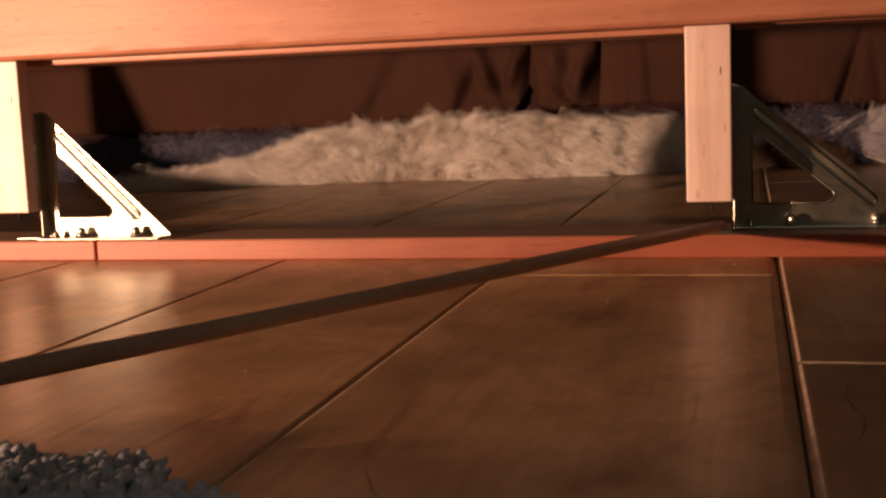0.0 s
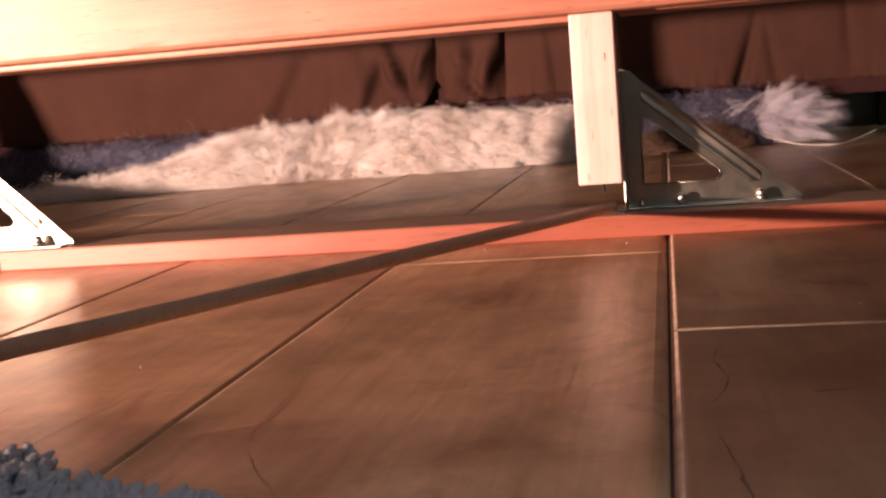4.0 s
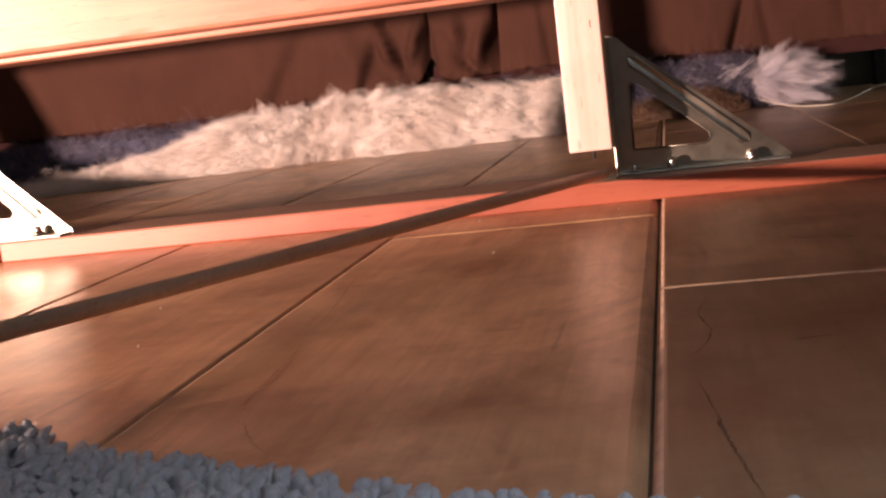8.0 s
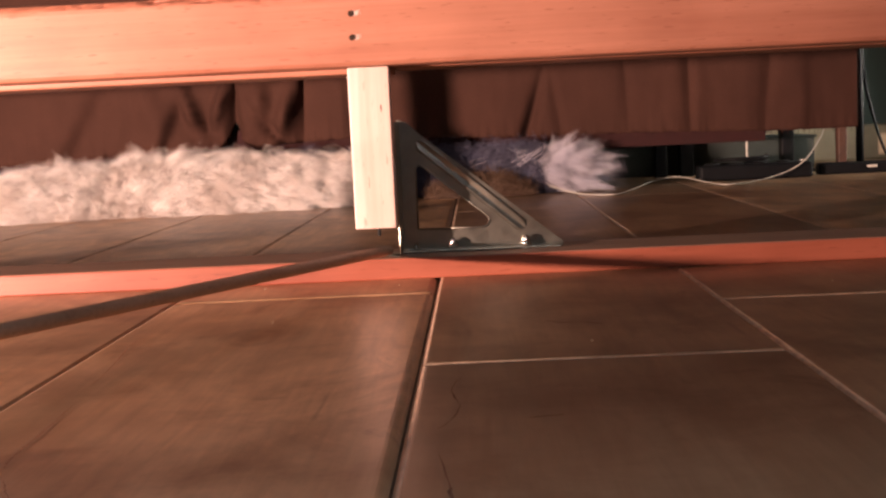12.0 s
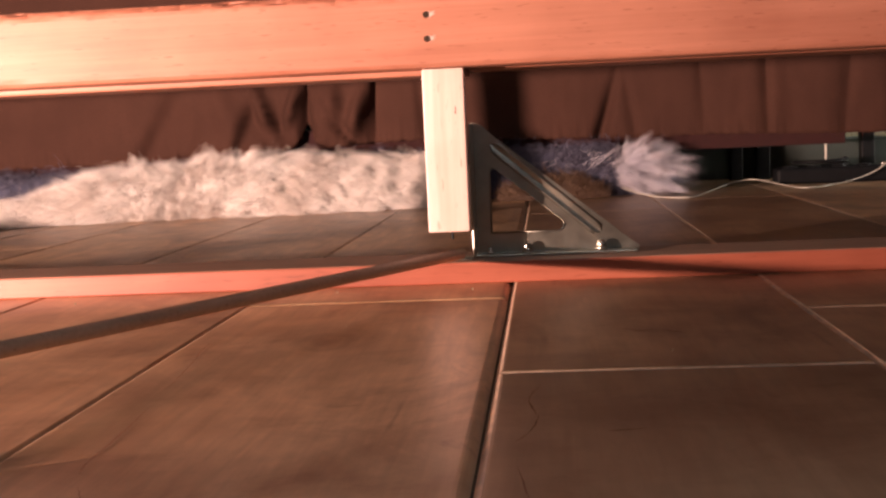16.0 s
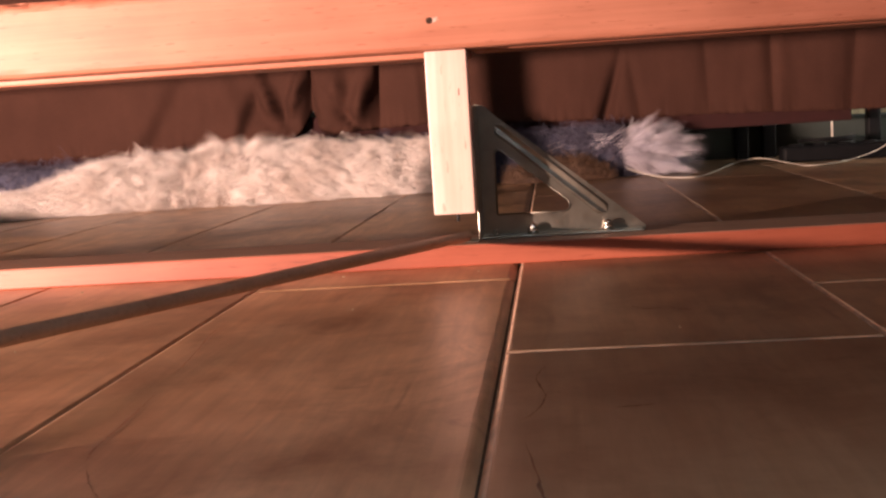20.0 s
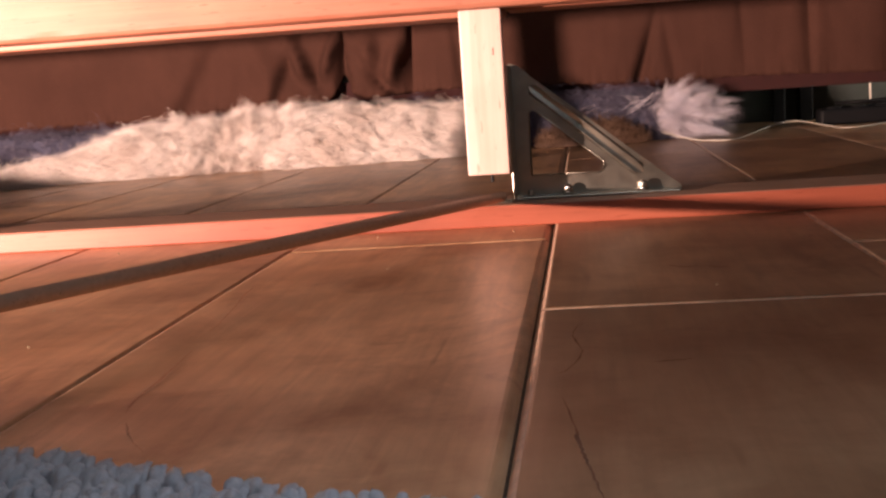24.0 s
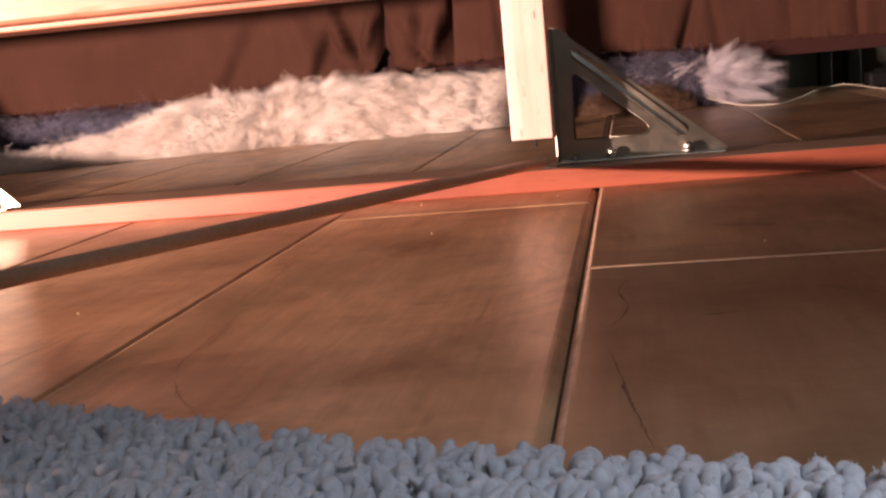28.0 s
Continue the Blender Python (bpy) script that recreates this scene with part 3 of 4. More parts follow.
def fold(x, z):
    """How far the cloth stands forward at x."""
    d = 0.006 * math.sin(x * 7.0) + 0.005 * noise.noise((x * 8, z * 9, 2.0)) + 0.0015 * noise.noise((x * 40, z * 30, 6.0))
    slack = 1.0 + 3.0 * max(0.0, 0.24 - z)
    d += 0.0022 * noise.noise((x * 110, z * 14, 9.0)) * math.exp(-max(0.0, z - hem(x)) / 0.016)
    for x0, z0, w, h, slant, forward in SWAGS:
        u, v = x - x0 - slant * (z - z0), z - z0
        d += 3.6 * forward * math.exp(-((u / w) ** 2) - (v / h) ** 2)
    for p, lean, depth, w, spread in TUCKS:
        drop = max(0.0, 0.24 - z)
        half = w + spread * drop
        d += depth * min(1.0, 0.2 + 7.0 * drop) * math.exp(-abs((x - p - lean * drop) / half) ** 2.2) if z < 0.26 else 0.0
    for p, lean, depth, w, spread, edge in LAPS:
        drop = max(0.0, 0.24 - z)
        u = x - p - lean * drop
        d += depth * math.exp(-abs(u / (w + spread * drop)) ** 1.4) if u < 0 else depth * math.exp(-((u / edge) ** 2))
    for p, lean, depth, w, softness in PLEATS:
        u = x - p - lean * (0.22 - z)
        # a lap: the cloth swells towards the fold, then drops back behind it
        d += depth * slack * math.tanh(u / softness) * math.exp(-abs(u) / (2.5 * w))
    return d


def bed():
    b = empty("bed", (0, 0, 0), "bed with a brown pleated cloth skirt over a dark red rail", "bed")
    part("base", box((-1.7, 1.30, 0.26), (0.74, 1.93, 0.50), 0.01), SKIRT, b, "brown cloth-covered bed base")
    bm = bmesh.new()
    nx, nz = 1250, 18
    grid = []
    for i in range(nx + 1):
        x = -1.7 + 2.487 * i / nx
        lo = hem(x) + 0.0022 * noise.noise((x * 60, 0, 4)) + 0.0012 * noise.noise((x * 300, 0, 4))
        col = []
        for k in range(nz + 1):
            z = lo + (0.46 - lo) * (k / nz) ** 1.4
            col.append(bm.verts.new((x, 1.25 + fold(x, z), z)))
        grid.append(col)
    for c0, c1 in zip(grid, grid[1:]):
        for k in range(nz):
            bm.faces.new((c0[k], c1[k], c1[k + 1], c0[k + 1]))
    skirt = part("skirt", bm, SKIRT, b, "brown pleated cotton skirt with a frayed hem", True)
    solid = skirt.modifiers.new("cloth", "SOLIDIFY")
    solid.thickness = 0.0016
    # frayed threads along the hem
    rng = random.Random(5)
    bm = bmesh.new()
    for _ in range(420):
        x = rng.uniform(-1.5, 0.78)
        z = hem(x)
        y = 1.2488 + fold(x, z)
        h = rng.uniform(0.004, 0.012)
        a = rng.uniform(-0.003, 0.003)
        q = [bm.verts.new(p) for p in ((x - 0.0006, y, z + 0.003), (x + 0.0006, y, z + 0.003), (x + a, y - 0.001, z - h))]
        bm.faces.new(q)
    tagged(part("fringe", bm, SKIRT, skirt, "short loose threads"), kind="stuff")
    part("rail", box((-1.6, 1.295, 0.078), (0.62, 1.325, 0.150), 0.003), RED_RAIL, b, "dark red wooden rail")
    for x, y, w in ((-1.5, 1.5, 0.05), (0.449, 1.56, 0.027), (0.506, 1.56, 0.030), (0.728, 1.56, 0.028), (-1.5, 1.88, 0.05), (0.67, 1.88, 0.05)):
        part("leg", box((x - w / 2, y - w / 2, 0), (x + w / 2, y + w / 2, 0.262), 0.003), BLACK, b, "black bed leg")
    # end stile of the bed at the skirt's side
    part("end_post", box((0.797, 1.41, 0.0), (0.816, 1.43, 0.34), 0.003), BROWN_LEG, b, "brown wooden corner leg")


bed()


# ---- furs ----
def strands(name, material, parent, roots, label=""):
    """Hair as curved tapered blades: roots are (place, normal, lay, length, width)."""
    n = len(roots)
    co = np.zeros((n, 7, 3), np.float32)
    for i, (p, nrm, lay, ln, w) in enumerate(roots):
        side = nrm.cross(lay)
        side = side.normalized() if side.length > 1e-4 else Vector((1, 0, 0))
        p1 = p + (nrm * 0.55 + lay * 0.55) * (ln * 0.38)
        p2 = p1 + (nrm * 0.28 + lay * 0.85) * (ln * 0.36)
        p3 = p2 + (nrm * 0.10 + lay * 0.95 + Vector((0, 0, -0.15))) * (ln * 0.34)
        for k, (q, f) in enumerate(((p, 1.0), (p1, 0.95), (p2, 0.65))):
            q0, q1 = q - side * (w * f / 2), q + side * (w * f / 2)
            q0.z, q1.z = max(q0.z, 0.0008), max(q1.z, 0.0008)
            co[i, 2 * k], co[i, 2 * k + 1] = q0, q1
        p3.z = max(p3.z, 0.0008)
        co[i, 6] = p3
    pat = [(0, 1, 3, 2), (2, 3, 5, 4), (4, 5, 6)]
    faces = [tuple(7 * i + k for k in f) for i in range(n) for f in pat]
    me = bpy.data.meshes.new(name)
    me.from_pydata(co.reshape(-1, 3).tolist(), [], faces)
    me.materials.append(material)
    for poly in me.polygons:
        poly.use_smooth = True
    ob = link(name, me, parent, label)
    return tagged(ob, kind="stuff")


def locks(name, material, parent, tufts, label=""):
    """Hair in pointed locks: tufts are (root, first direction, tip, spread, number of hairs, width)."""
    rng = np.random.RandomState(len(tufts))
    counts = np.array([t[4] for t in tufts])
    root, way, tip = (np.repeat(np.array([t[k][:] for t in tufts]), counts, axis=0) for k in range(3))
    spread, wide = (np.repeat(np.array([t[k] for t in tufts]), counts) for k in (3, 5))
    n = len(root)
    length = np.linalg.norm(tip - root, axis=1)
    p0 = root + rng.normal(0, 0.65, (n, 3)) * spread[:, None]
    reach = rng.uniform(0.55, 1.12, n)[:, None]
    p3 = p0 + ((tip - p0) * 0.85 + (tip - root) * 0.15) * reach + rng.normal(0, 0.34, (n, 3)) * spread[:, None]
    mid = p0 + way * (length * 0.45)[:, None] + rng.normal(0, 0.30, (n, 3)) * spread[:, None]
    side = np.cross(p3 - p0, rng.normal(0, 1, (n, 3)) + np.array([0, -1.2, 0.4]))
    side /= np.linalg.norm(side, axis=1)[:, None] + 1e-9
    co = np.zeros((n, 7, 3))
    for k, (t, f) in enumerate(((0.0, 1.0), (0.38, 0.9), (0.72, 0.6))):
        q = (1 - t) ** 2 * p0 + 2 * t * (1 - t) * mid + t * t * p3
        w = side * (wide * f * 0.5)[:, None]
        co[:, 2 * k], co[:, 2 * k + 1] = q - w, q + w
    co[:, 6] = p3
    co[:, :, 2] = np.maximum(co[:, :, 2], 0.0008)
    at = 7 * np.arange(n)[:, None]
    quads = np.concatenate([at + np.array([0, 1, 3, 2]), at + np.array([2, 3, 5, 4])])
    me = bpy.data.meshes.new(name)
    me.from_pydata(co.reshape(-1, 3).tolist(), [], quads.tolist() + (at + np.array([4, 5, 6])).tolist())
    me.materials.append(material)
    me.polygons.foreach_set("use_smooth", [True] * len(me.polygons))
    ob = link(name, me, parent, label)
    ob.matrix_parent_inverse = Matrix.Translation(parent.location).inverted()
    return tagged(ob, kind="stuff")


def heap(name, spine, skin, fur, count, hairs, length, width, label, category, seed, flow, rise=0.5, over=0.80):
    """A long soft body: spine of (x, y, half depth, height), covered with count locks that lie along flow(p)."""
    rng = random.Random(seed)
    thing = empty(name, (spine[0][0], spine[0][1], 0), label, category)
    ctrl = curve_through([(x, y, 0) for x, y, _, _ in spine], 10)
    prof = curve_through([(d, h, 0) for _, _, d, h in spine], 10)
    sides = 18

    def at(i, q):
        i = min(max(i, 0), len(ctrl) - 1)
        k = int(i)
        j = min(k + 1, len(ctrl) - 1)
        c = ctrl[k].lerp(ctrl[j], i - k)
        d, h, _ = prof[k].lerp(prof[j], i - k)
        wob = 1 + 0.03 * noise.noise((c.x * 12, q * 1.4, seed)) + 0.025 * noise.noise((c.x * 34, q * 3, seed + 7))
        return Vector((c.x, c.y - math.cos(q) * d * wob, max(0.002, math.sin(q) * h * wob)))

    bm = bmesh.new()
    rings = [[bm.verts.new(at(i, math.pi * s / sides)) for s in range(sides + 1)] for i in range(len(ctrl))]
    for r0, r1 in zip(rings, rings[1:]):
        for s in range(sides):
            bm.faces.new((r0[s], r1[s], r1[s + 1], r0[s + 1]))
        bm.faces.new((r0[0], r0[sides], r1[sides], r1[0]))
    bm.faces.new(rings[0])
    bm.faces.new(rings[-1][::-1])
    part("body", bm, skin, thing, "", True).matrix_parent_inverse = Matrix.Translation(thing.location).inverted()
    tufts = []
    for _ in range(count):
        i = rng.uniform(0, len(ctrl) - 1)
        q = math.pi * (rng.random() ** 1.15) * over
        p = at(i, q)
        d, h, _ = prof[min(int(i), len(ctrl) - 1)]
        # thin ends carry fewer and shorter hairs
        full = min(1.0, 0.30 + h / 0.085)
        if rng.random() > full + 0.15:
            continue
        nrm = Vector((0, -math.cos(q) / max(d, 0.01), math.sin(q) / max(h, 0.01))).normalized()
        lay = flow(p, rng)
        ln = length * full * rng.uniform(0.65, 1.2)
        tip = p + nrm * (ln * rise * rng.uniform(0.4, 1.4)) + lay * (ln * 0.8)
        tip.z = max(0.002, tip.z - 0.12 * ln)
        tufts.append((p - nrm * 0.002, (nrm * 0.75 + lay * 0.35).normalized(), tip, 0.0135 * rng.uniform(0.6, 1.4), hairs, width))
    # single long hairs that stand off the crest
    for _ in range(count // 3):
        i = rng.uniform(0.1, 0.98) * (len(ctrl) - 1)
        p = at(i, math.pi * rng.uniform(0.34, 0.66))
        full = min(1.0, 0.25 + p.z / 0.10)
        lay = flow(p, rng)
        tip = p + Vector((lay.x * 0.5, -0.1, 0.85 + 0.2 * lay.z)) * (length * 0.48 * full * rng.uniform(0.5, 1.1))
        tufts.append((p, Vector((0, 0, 1)), tip, 0.006, 12, width * 0.75))
    locks("hair", fur, thing, tufts)
    return thing


def throw_flow(p, rng):
    # the nap parts at the crest, stands up there and sweeps out to both ends
    out = math.tanh((p.x + 0.66) / 0.34)
    swirl = 0.42 * noise.noise((p.x * 6, p.z * 5, 3)) + 0.10 * noise.noise((p.x * 15, p.z * 12, 6))
    return Vector((out + 0.35 * swirl + rng.gauss(0, 0.16), -0.18 + rng.gauss(0, 0.12), 0.08 * (1 - abs(out)) + swirl - 0.12 * abs(out) + rng.gauss(0, 0.12))).normalized()


def loose_flow(p, rng):
    turn = noise.noise((p.x * 14, p.z * 12, 9))
    return Vector((0.6 + turn + rng.gauss(0, 0.4), rng.gauss(-0.1, 0.3), 0.8 * turn + rng.gauss(0, 0.4))).normalized()


heap("fur_throw", [(-1.17, 0.92, 0.02, 0.007), (-1.09, 0.93, 0.04, 0.013), (-1.00, 0.95, 0.05, 0.021), (-0.93, 0.99, 0.06, 0.027), (-0.88, 1.03, 0.065, 0.039), (-0.83, 1.06, 0.075, 0.056), (-0.78, 1.075, 0.08, 0.071),
                   (-0.72, 1.085, 0.085, 0.080), (-0.65, 1.09, 0.085, 0.083), (-0.58, 1.09, 0.085, 0.087), (-0.48, 1.09, 0.08, 0.090), (-0.38, 1.10, 0.08, 0.088), (-0.27, 1.12, 0.07, 0.080),
                   (-0.18, 1.14, 0.055, 0.078), (-0.14, 1.15, 0.03, 0.05), (-0.12, 1.15, 0.012, 0.015)],
     FUR_SKIN, FUR, 1900, 84, 0.047, 0.00046, "rumpled cream faux-fur throw lying on the floor by the bed", "throw", 3, throw_flow, 0.38)
heap("blue_blanket", [(-1.55, 1.21, 0.03, 0.06), (-1.35, 1.21, 0.03, 0.080), (-1.15, 1.21, 0.03, 0.082), (-0.98, 1.21, 0.03, 0.082), (-0.80, 1.21, 0.028, 0.080), (-0.5, 1.225, 0.03, 0.096), (-0.3, 1.235, 0.03, 0.094), (-0.1, 1.225, 0.03, 0.088), (0.0, 1.205, 0.03, 0.088), (0.08, 1.20, 0.03, 0.090), (0.15, 1.21, 0.03, 0.088), (0.18, 1.22, 0.02, 0.06), (0.20, 1.23, 0.01, 0.02)],
     BLUE_CLOTH, BLUE_FUR, 1900, 26, 0.020, 0.0007, "dark blue plush blanket tucked under the bed skirt", "blanket", 21, loose_flow, 0.22)
heap("tan_blanket", [(-0.05, 1.15, 0.01, 0.012), (-0.02, 1.15, 0.02, 0.030), (0.04, 1.15, 0.025, 0.038), (0.10, 1.15, 0.022, 0.032), (0.14, 1.15, 0.01, 0.010)],
     TAN_BACKING, TAN_FUR, 380, 34, 0.017, 0.0006, "folded tan plush blanket lying on the floor", "blanket", 31, loose_flow, 0.25)


def fluffy_cushion():
    """Long pale hair that fans out from a small body, and a paler streak along the blanket before it."""
    rng = random.Random(11)
    heart = Vector((0.172, 1.215, 0.036))
    thing = empty("fluffy_cushion", (heart.x, heart.y, 0), "pale lilac fluffy cushion under the bed's edge", "cushion")
    bm = bmesh.new()
    bmesh.ops.create_icosphere(bm, subdivisions=3, radius=1, matrix=Matrix.LocRotScale((0.198, 1.215, 0.040), None, (0.045, 0.032, 0.038)))
    part("body", bm, FUR_SKIN, thing, "", True).matrix_parent_inverse = Matrix.Translation(thing.location).inverted()
    tufts = []
    for _ in range(170):
        up, fore = radians(rng.uniform(-38, 92)), radians(rng.uniform(-75, 25))
        way = Vector((math.cos(up) * math.cos(fore), math.sin(fore), math.sin(up) * math.cos(fore))).normalized()
        ln = (0.168 - 0.095 * max(0.0, up) / radians(75) - 0.05 * max(0.0, -up)) * rng.uniform(0.72, 1.05) * (0.55 + 0.45 * math.cos(fore))
        tip = heart + way * ln + Vector((rng.gauss(0, 0.004), 0, rng.gauss(0, 0.004) - 0.004))
        tip.z = max(0.003, tip.z)
        base = heart + way * ln * rng.uniform(0.10, 0.42)
        base.z = max(0.004, base.z)
        tufts.append((base, (way + Vector((0, 0, 0.18))).normalized(), tip, 0.0105, 60, 0.00055))
    for _ in range(14):
        p = Vector((rng.uniform(-0.02, 0.17), rng.uniform(1.165, 1.185), rng.uniform(0.05, 0.088)))
        way = Vector((1, rng.gauss(-0.1, 0.2), rng.gauss(0.1, 0.35))).normalized()
        tufts.append((p, way, p + way * rng.uniform(0.02, 0.045), 0.008, 8, 0.0006))
    locks("hair", TUFT, thing, tufts)


fluffy_cushion()


# ---- rug of chenille loops ----
def rug():
    r = empty("rug", (-0.05, -0.95, 0), "thick blue-grey chenille loop rug on the plank floor", "rug")
    edge, along = Vector((-0.226, -0.661, 0)), Vector((0.92, -0.364, 0)).normalized()
    back = Vector((along.y, -along.x, 0))
    inv = Matrix.Translation(r.location).inverted()
    x0, x1, y1 = -0.16, 0.62, 0.62

    def hem_line(u):
        """How far the rug's wavy edge lies back from its straight line."""
        return 0.001 + 0.005 * math.exp(-(((u - 0.17) / 0.06) ** 2)) - 0.014 * min(1.0, max(0.0, (u - 0.22) / 0.12)) - 0.017 * math.exp(-(((u + 0.045) / 0.024) ** 2))

    bm = bmesh.new()
    us = [x0 + (x1 - x0) * k / 40 for k in range(41)]
    q = [edge + along * u + back * (hem_line(u) + 0.006) for u in us] + [edge + along * u + back * y1 for u in (x1, x0)]
    lo, hi = [bm.verts.new(p + Vector((0, 0, 0.0005))) for p in q], [bm.verts.new(p + Vector((0, 0, 0.004))) for p in q]
    bm.faces.new(lo[::-1]), bm.faces.new(hi)
    for k in range(len(q)):
        bm.faces.new((lo[k], lo[(k + 1) % len(q)], hi[(k + 1) % len(q)], hi[k]))
    part("backing", bm, RUG, r).matrix_parent_inverse = inv
    # an unseen ridge on the lamp's side, added to block its low light
    bm = bmesh.new()
    ridge = curve_through([(-0.92, -0.985, 0.034), (-0.80, -0.945, 0.058), (-0.66, -0.905, 0.058), (-0.52, -0.865, 0.055), (-0.40, -0.835, 0.048), (-0.32, -0.818, 0.036), (-0.27, -0.808, 0.014), (-0.24, -0.802, 0.004)], 8)
    rows = []
    for p in ridge:
        rows.append([bm.verts.new((p.x + 0.02 * v, p.y + 0.085 * v, 0.0006 + p.z * math.exp(-((v / 0.42) ** 2)) + 0.0012 * noise.noise((p.x * 60, v * 9, 1)))) for v in (k / 8 - 1 for k in range(17))])
    for r0, r1 in zip(rows, rows[1:]):
        for k in range(16):
            bm.faces.new((r0[k], r1[k], r1[k + 1], r0[k + 1]))
    part("fold", bm, RUG, r, "unseen ridge added to shade the rug and near floor", True).matrix_parent_inverse = inv
    # chenille loops: short plump fingers of yarn that stand in rows and lean on one another
    fingers = []
    for turns, rows in ((9, (0, 0.25, 0.5, 0.72, 0.84, 0.92, 0.975)), (7, (0, 0.5, 0.8, 0.95))):
        pts, rings = [], len(rows)
        for f in rows:
            w = 1.0 + 0.10 * math.sin(7.0 * f) if f < 0.66 else math.sqrt(max(0.0, 1 - ((f - 0.66) / 0.34) ** 2))
            pts += [(max(0.12, w) * math.cos(2 * math.pi * j / turns), max(0.12, w) * math.sin(2 * math.pi * j / turns), f) for j in range(turns)]
        faces = [(k * turns + j, k * turns + (j + 1) % turns, (k + 1) * turns + (j + 1) % turns, (k + 1) * turns + j) for k in range(rings - 1) for j in range(turns)]
        pts.append((0, 0, 1.0))
        top = (rings - 1) * turns
        tris = [(top + j, top + (j + 1) % turns, len(pts) - 1) for j in range(turns)]
        fingers.append((np.array(pts), faces + tris))
    rng = np.random.RandomState(4)
    vs, fs, count, fuzz = [], [], 0, []
    pitch = 0.0060
    for i in range(int((x1 - x0) / pitch)):
        for k in range(int(min(y1, 0.20) / pitch)):
            u = x0 + (i + 0.5 * (k % 2)) * pitch + rng.uniform(-0.0016, 0.0016)
            c = edge + along * u + back * (hem_line(u) + 0.003 + k * pitch * 0.95 + rng.uniform(-0.0016, 0.0016))
            fv, ff = fingers[0 if k < 28 else 1]
            thick, tall = 0.0029 * rng.uniform(0.85, 1.2), rng.uniform(0.0090, 0.0125) * (0.88 if k == 0 else 1.0)
            lean = np.array([np.clip(rng.normal(0.18, 0.34), -0.6, 0.7), np.clip(rng.normal(0.30 if k < 2 else 0.05, 0.34), -0.5, 0.7)])
            p = fv * np.array([thick, thick, tall])
            rise = fv[:, 2:3] ** 1.6
            lump = 1 + 0.10 * np.sin(fv @ rng.uniform(-6, 6, 3))[:, None]
            p[:, :2] = p[:, :2] * lump + rise * lean[None] * tall
            p[:, 2] += 0.0012 - 0.22 * rise[:, 0] * tall * float(np.abs(lean).sum())
            p += np.array([c.x, c.y, 0])
            vs.append(p), fs.extend(tuple(count + j for j in f) for f in ff)
            middle = p.mean(0)
            for j in rng.randint(len(fv) // 3, len(fv), 9 if k < 28 else 2):
                out = Vector((p[j] - middle).tolist()).normalized()
                if out.z > -0.4:
                    lie = (out + Vector(rng.normal(0, 0.8, 3).tolist())).normalized()
                    fuzz.append((Vector(p[j].tolist()), out, lie, rng.uniform(0.0006, 0.0016), 0.00028))
            count += len(fv)
    me = bpy.data.meshes.new("nap")
    me.from_pydata(np.concatenate(vs).tolist(), [], fs)
    me.materials.append(RUG)
    me.polygons.foreach_set("use_smooth", [True] * len(me.polygons))
    tagged(link("nap", me, r), kind="stuff").matrix_parent_inverse = inv
    strands("fuzz", RUG, r, fuzz).matrix_parent_inverse = inv


rug()

# ---- the stick, cords and small things under the bed ----
tip, low = Vector((-0.046, 0.012, 0.0272)), Vector((-0.316, -0.60, 0.0400))
way = (low - tip).normalized()
stick = part("stick", tube([tip + way * d for d in (0, 0.003, 0.2, 0.5, 0.8, 1.1, 1.4)], 0.0051, 16, None, [0.75, 1, 1, 1, 1, 1, 1]), STICK, None, "", True)
end = bmesh.new()
bmesh.ops.create_uvsphere(end, u_segments=16, v_segments=10, radius=0.0049, matrix=Matrix.LocRotScale(tip + way * 0.0012, way.to_track_quat("Z", "Y"), (0.86, 0.86, 0.75)))
part("worn_tip", end, BROWN_LEG, stick, "rounded worn end, darker than the shaft", True)
tagged(stick, "dull brown wooden dowel touching the bench's floor board", "stick")

cord = part("white_cord", tube(curve_through([(0.175, 1.17, 0.016), (0.223, 1.081, 0.004), (0.281, 1.02, 0.003), (0.336, 1.153, 0.003), (0.40, 1.33, 0.006), (0.455, 1.37, 0.010),
                                              (0.490, 1.26, 0.004), (0.512, 1.155, 0.003), (0.60, 1.245, 0.004), (0.664, 1.29, 0.017), (0.698, 1.29, 0.039), (0.721, 1.29, 0.071), (0.734, 1.29, 0.097), (0.745, 1.295, 0.16)]), 0.0010, 8), WIRE, None, "", True)
tagged(cord, "thin white cord trailing over the floor", "cord")

# things under and beside the bed's end
bin_box = empty("storage_bin", (0.56, 1.70, 0), "low grey-green storage bin pushed under the bed", "bin")
for nm, lo, hi in (("side", (0.27, 1.61, 0.0), (0.80, 1.614, 0.072)), ("side", (0.27, 1.79, 0.0), (0.80, 1.794, 0.072)), ("end", (0.266, 1.61, 0.0), (0.27, 1.794, 0.072)),
                   ("end", (0.80, 1.61, 0.0), (0.804, 1.794, 0.072)), ("lid", (0.262, 1.605, 0.0725), (0.808, 1.80, 0.078))):
    part(nm, box(lo, hi, 0.001), BIN, bin_box).matrix_parent_inverse = Matrix.Translation(bin_box.location).inverted()

strip = empty("power_strip", (0.60, 1.34, 0), "black plastic power strip lying on the floor", "power strip")
inv = Matrix.Translation(strip.location).inverted()
part("housing", box((0.49, 1.315, 0.0), (0.72, 1.365, 0.032), 0.007, 3), BLACK, strip).matrix_parent_inverse = inv
for k in range(4):
    bm = bmesh.new()
    bmesh.ops.create_cone(bm, segments=16, radius1=0.015, radius2=0.014, depth=0.003, cap_ends=True, matrix=pose(0.52 + 0.048 * k, 1.34, 0.0335))
    part("socket", bm, BLACK, strip).matrix_parent_inverse = inv
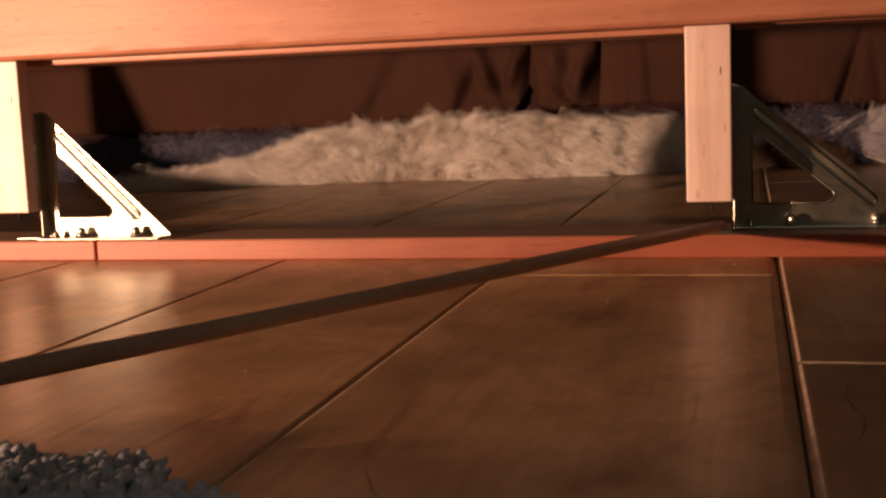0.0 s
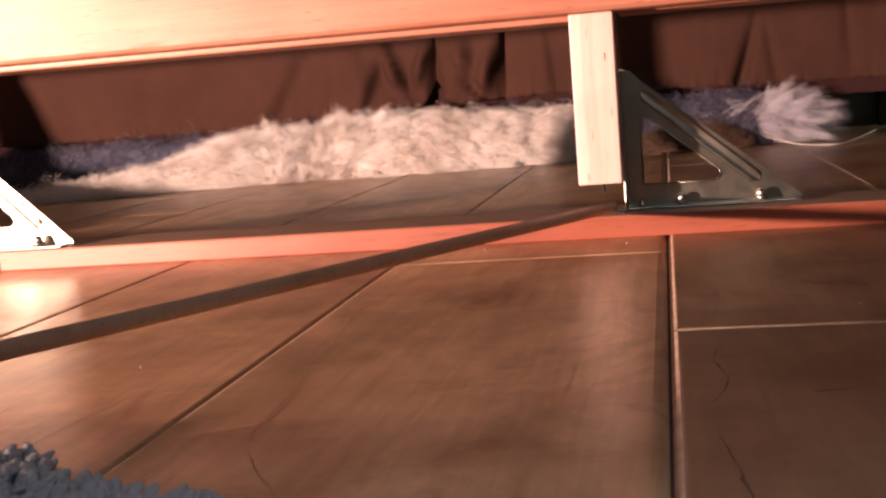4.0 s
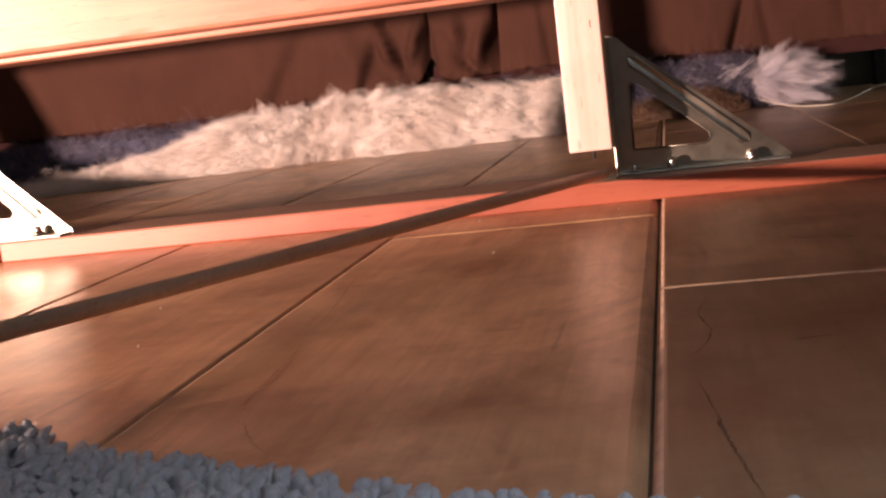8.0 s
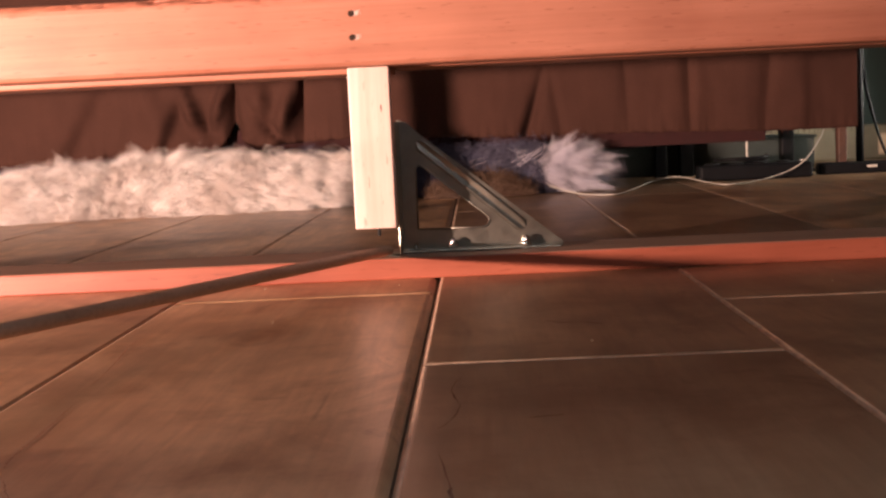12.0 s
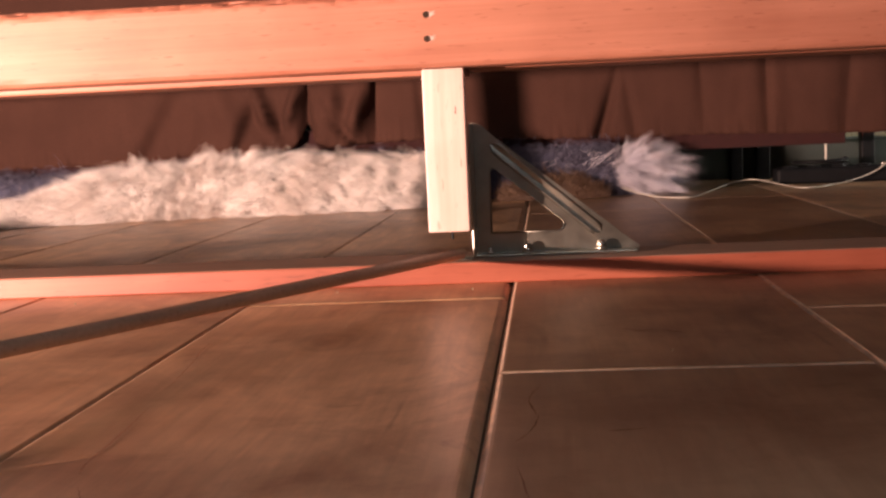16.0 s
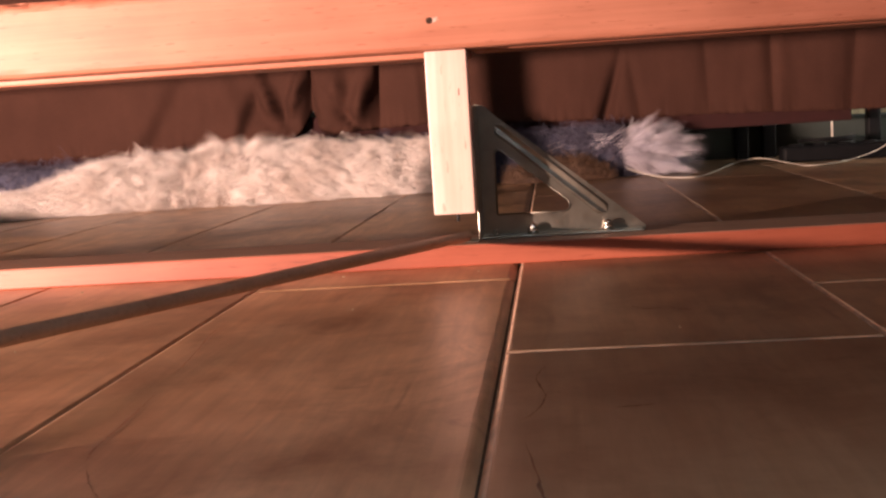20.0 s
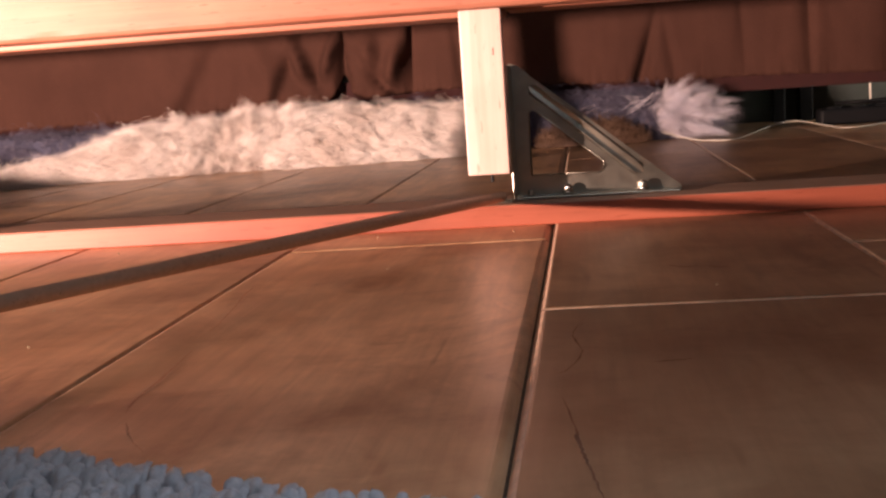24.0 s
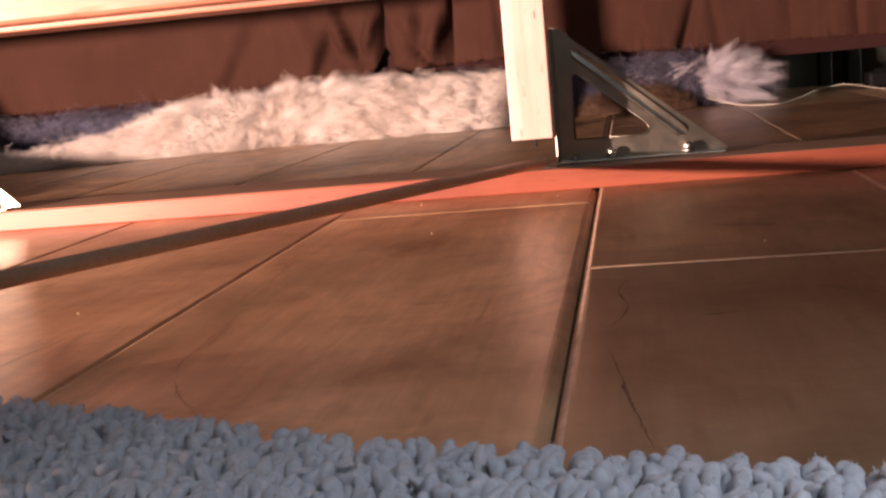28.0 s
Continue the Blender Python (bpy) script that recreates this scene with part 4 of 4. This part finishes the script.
part("switch", box((0.698, 1.332, 0.0322), (0.712, 1.348, 0.037), 0.001), BRIGHT, strip, "glinting switch").matrix_parent_inverse = inv

rod = part("hanging_rod", tube([(0.612, 1.43, 0.036), (0.612, 1.43, 0.261)], 0.0022, 10), WIRE, bpy.data.objects["bed"], "thin pale rod under the bed")

stand = empty("black_stand", (0.871, 1.50, 0), "thin black metal stand beside the bed's end", "stand")
inv = Matrix.Translation(stand.location).inverted()
part("pole", tube([(0.871, 1.50, 0.006), (0.871, 1.50, 0.14), (0.869, 1.50, 0.20), (0.867, 1.50, 0.30), (0.866, 1.50, 0.62)], 0.0085, 12, None, [1, 1, 1.2, 1.5, 1.5]), BLACK, stand, "", True).matrix_parent_inverse = inv
bm = bmesh.new()
bmesh.ops.create_cone(bm, segments=24, radius1=0.045, radius2=0.040, depth=0.008, cap_ends=True, matrix=pose(0.871, 1.50, 0.004))
part("foot", bm, BLACK, stand).matrix_parent_inverse = inv

coil = part("cable_coil", tube([(0.60 + 0.055 * math.cos(k * 0.33), 1.43 + 0.040 * math.sin(k * 0.33), 0.0045 + 0.0005 * k) for k in range(78)], 0.0036, 8), BLACK, None, "", True)
tagged(coil, "coil of black cable lying on the floor", "cable")

adapter = empty("extension_block", (0.87, 1.43, 0), "flat black extension block lying on the floor", "power strip")
inv = Matrix.Translation(adapter.location).inverted()
part("housing", box((0.745, 1.365, 0.0), (1.02, 1.40, 0.024), 0.005, 3), BLACK, adapter).matrix_parent_inverse = inv
# a glint on the black housing, put in as a small white piece
part("button", box((0.842, 1.362, 0.012), (0.862, 1.3655, 0.017), 0.001), WIRE, adapter, "small pale patch standing for a glint").matrix_parent_inverse = inv

black_cord = part("flex", tube(curve_through([(0.900, 1.57, 0.50), (0.897, 1.56, 0.36), (0.894, 1.55, 0.25), (0.903, 1.55, 0.17), (0.926, 1.55, 0.08), (0.950, 1.55, 0.022), (0.975, 1.53, 0.005), (0.97, 1.48, 0.004), (0.93, 1.45, 0.004),
                                                    (0.86, 1.43, 0.005), (0.78, 1.415, 0.006), (0.722, 1.36, 0.012)]), 0.0036, 8), BLACK, None, "", True)
tagged(black_cord, "black power cord hanging down to the floor", "cord")

rng = random.Random(12)
bm = bmesh.new()
spots = [(-0.297, -0.448), (-0.335, -0.33), (-0.16, -0.03), (-0.035, -0.04), (0.33, -0.13), (-0.40, -0.05), (-0.28, -0.02), (0.11, -0.35), (-0.05, 0.35), (-0.12, -0.22)]
for x, y in spots:
    r = rng.uniform(0.0005, 0.0009)
    bmesh.ops.create_icosphere(bm, subdivisions=1, radius=r, matrix=pose(x, y, r * 0.8, rng.uniform(0, 90), 0, rng.uniform(0, 90)))
for v in bm.verts:
    v.co += Vector((rng.uniform(-1, 1), rng.uniform(-1, 1), rng.uniform(0, 0.6))) * 0.0003
tagged(part("crumbs", bm, CREAM), "tiny pale crumbs scattered on the plank floor", "crumbs", kind="stuff")
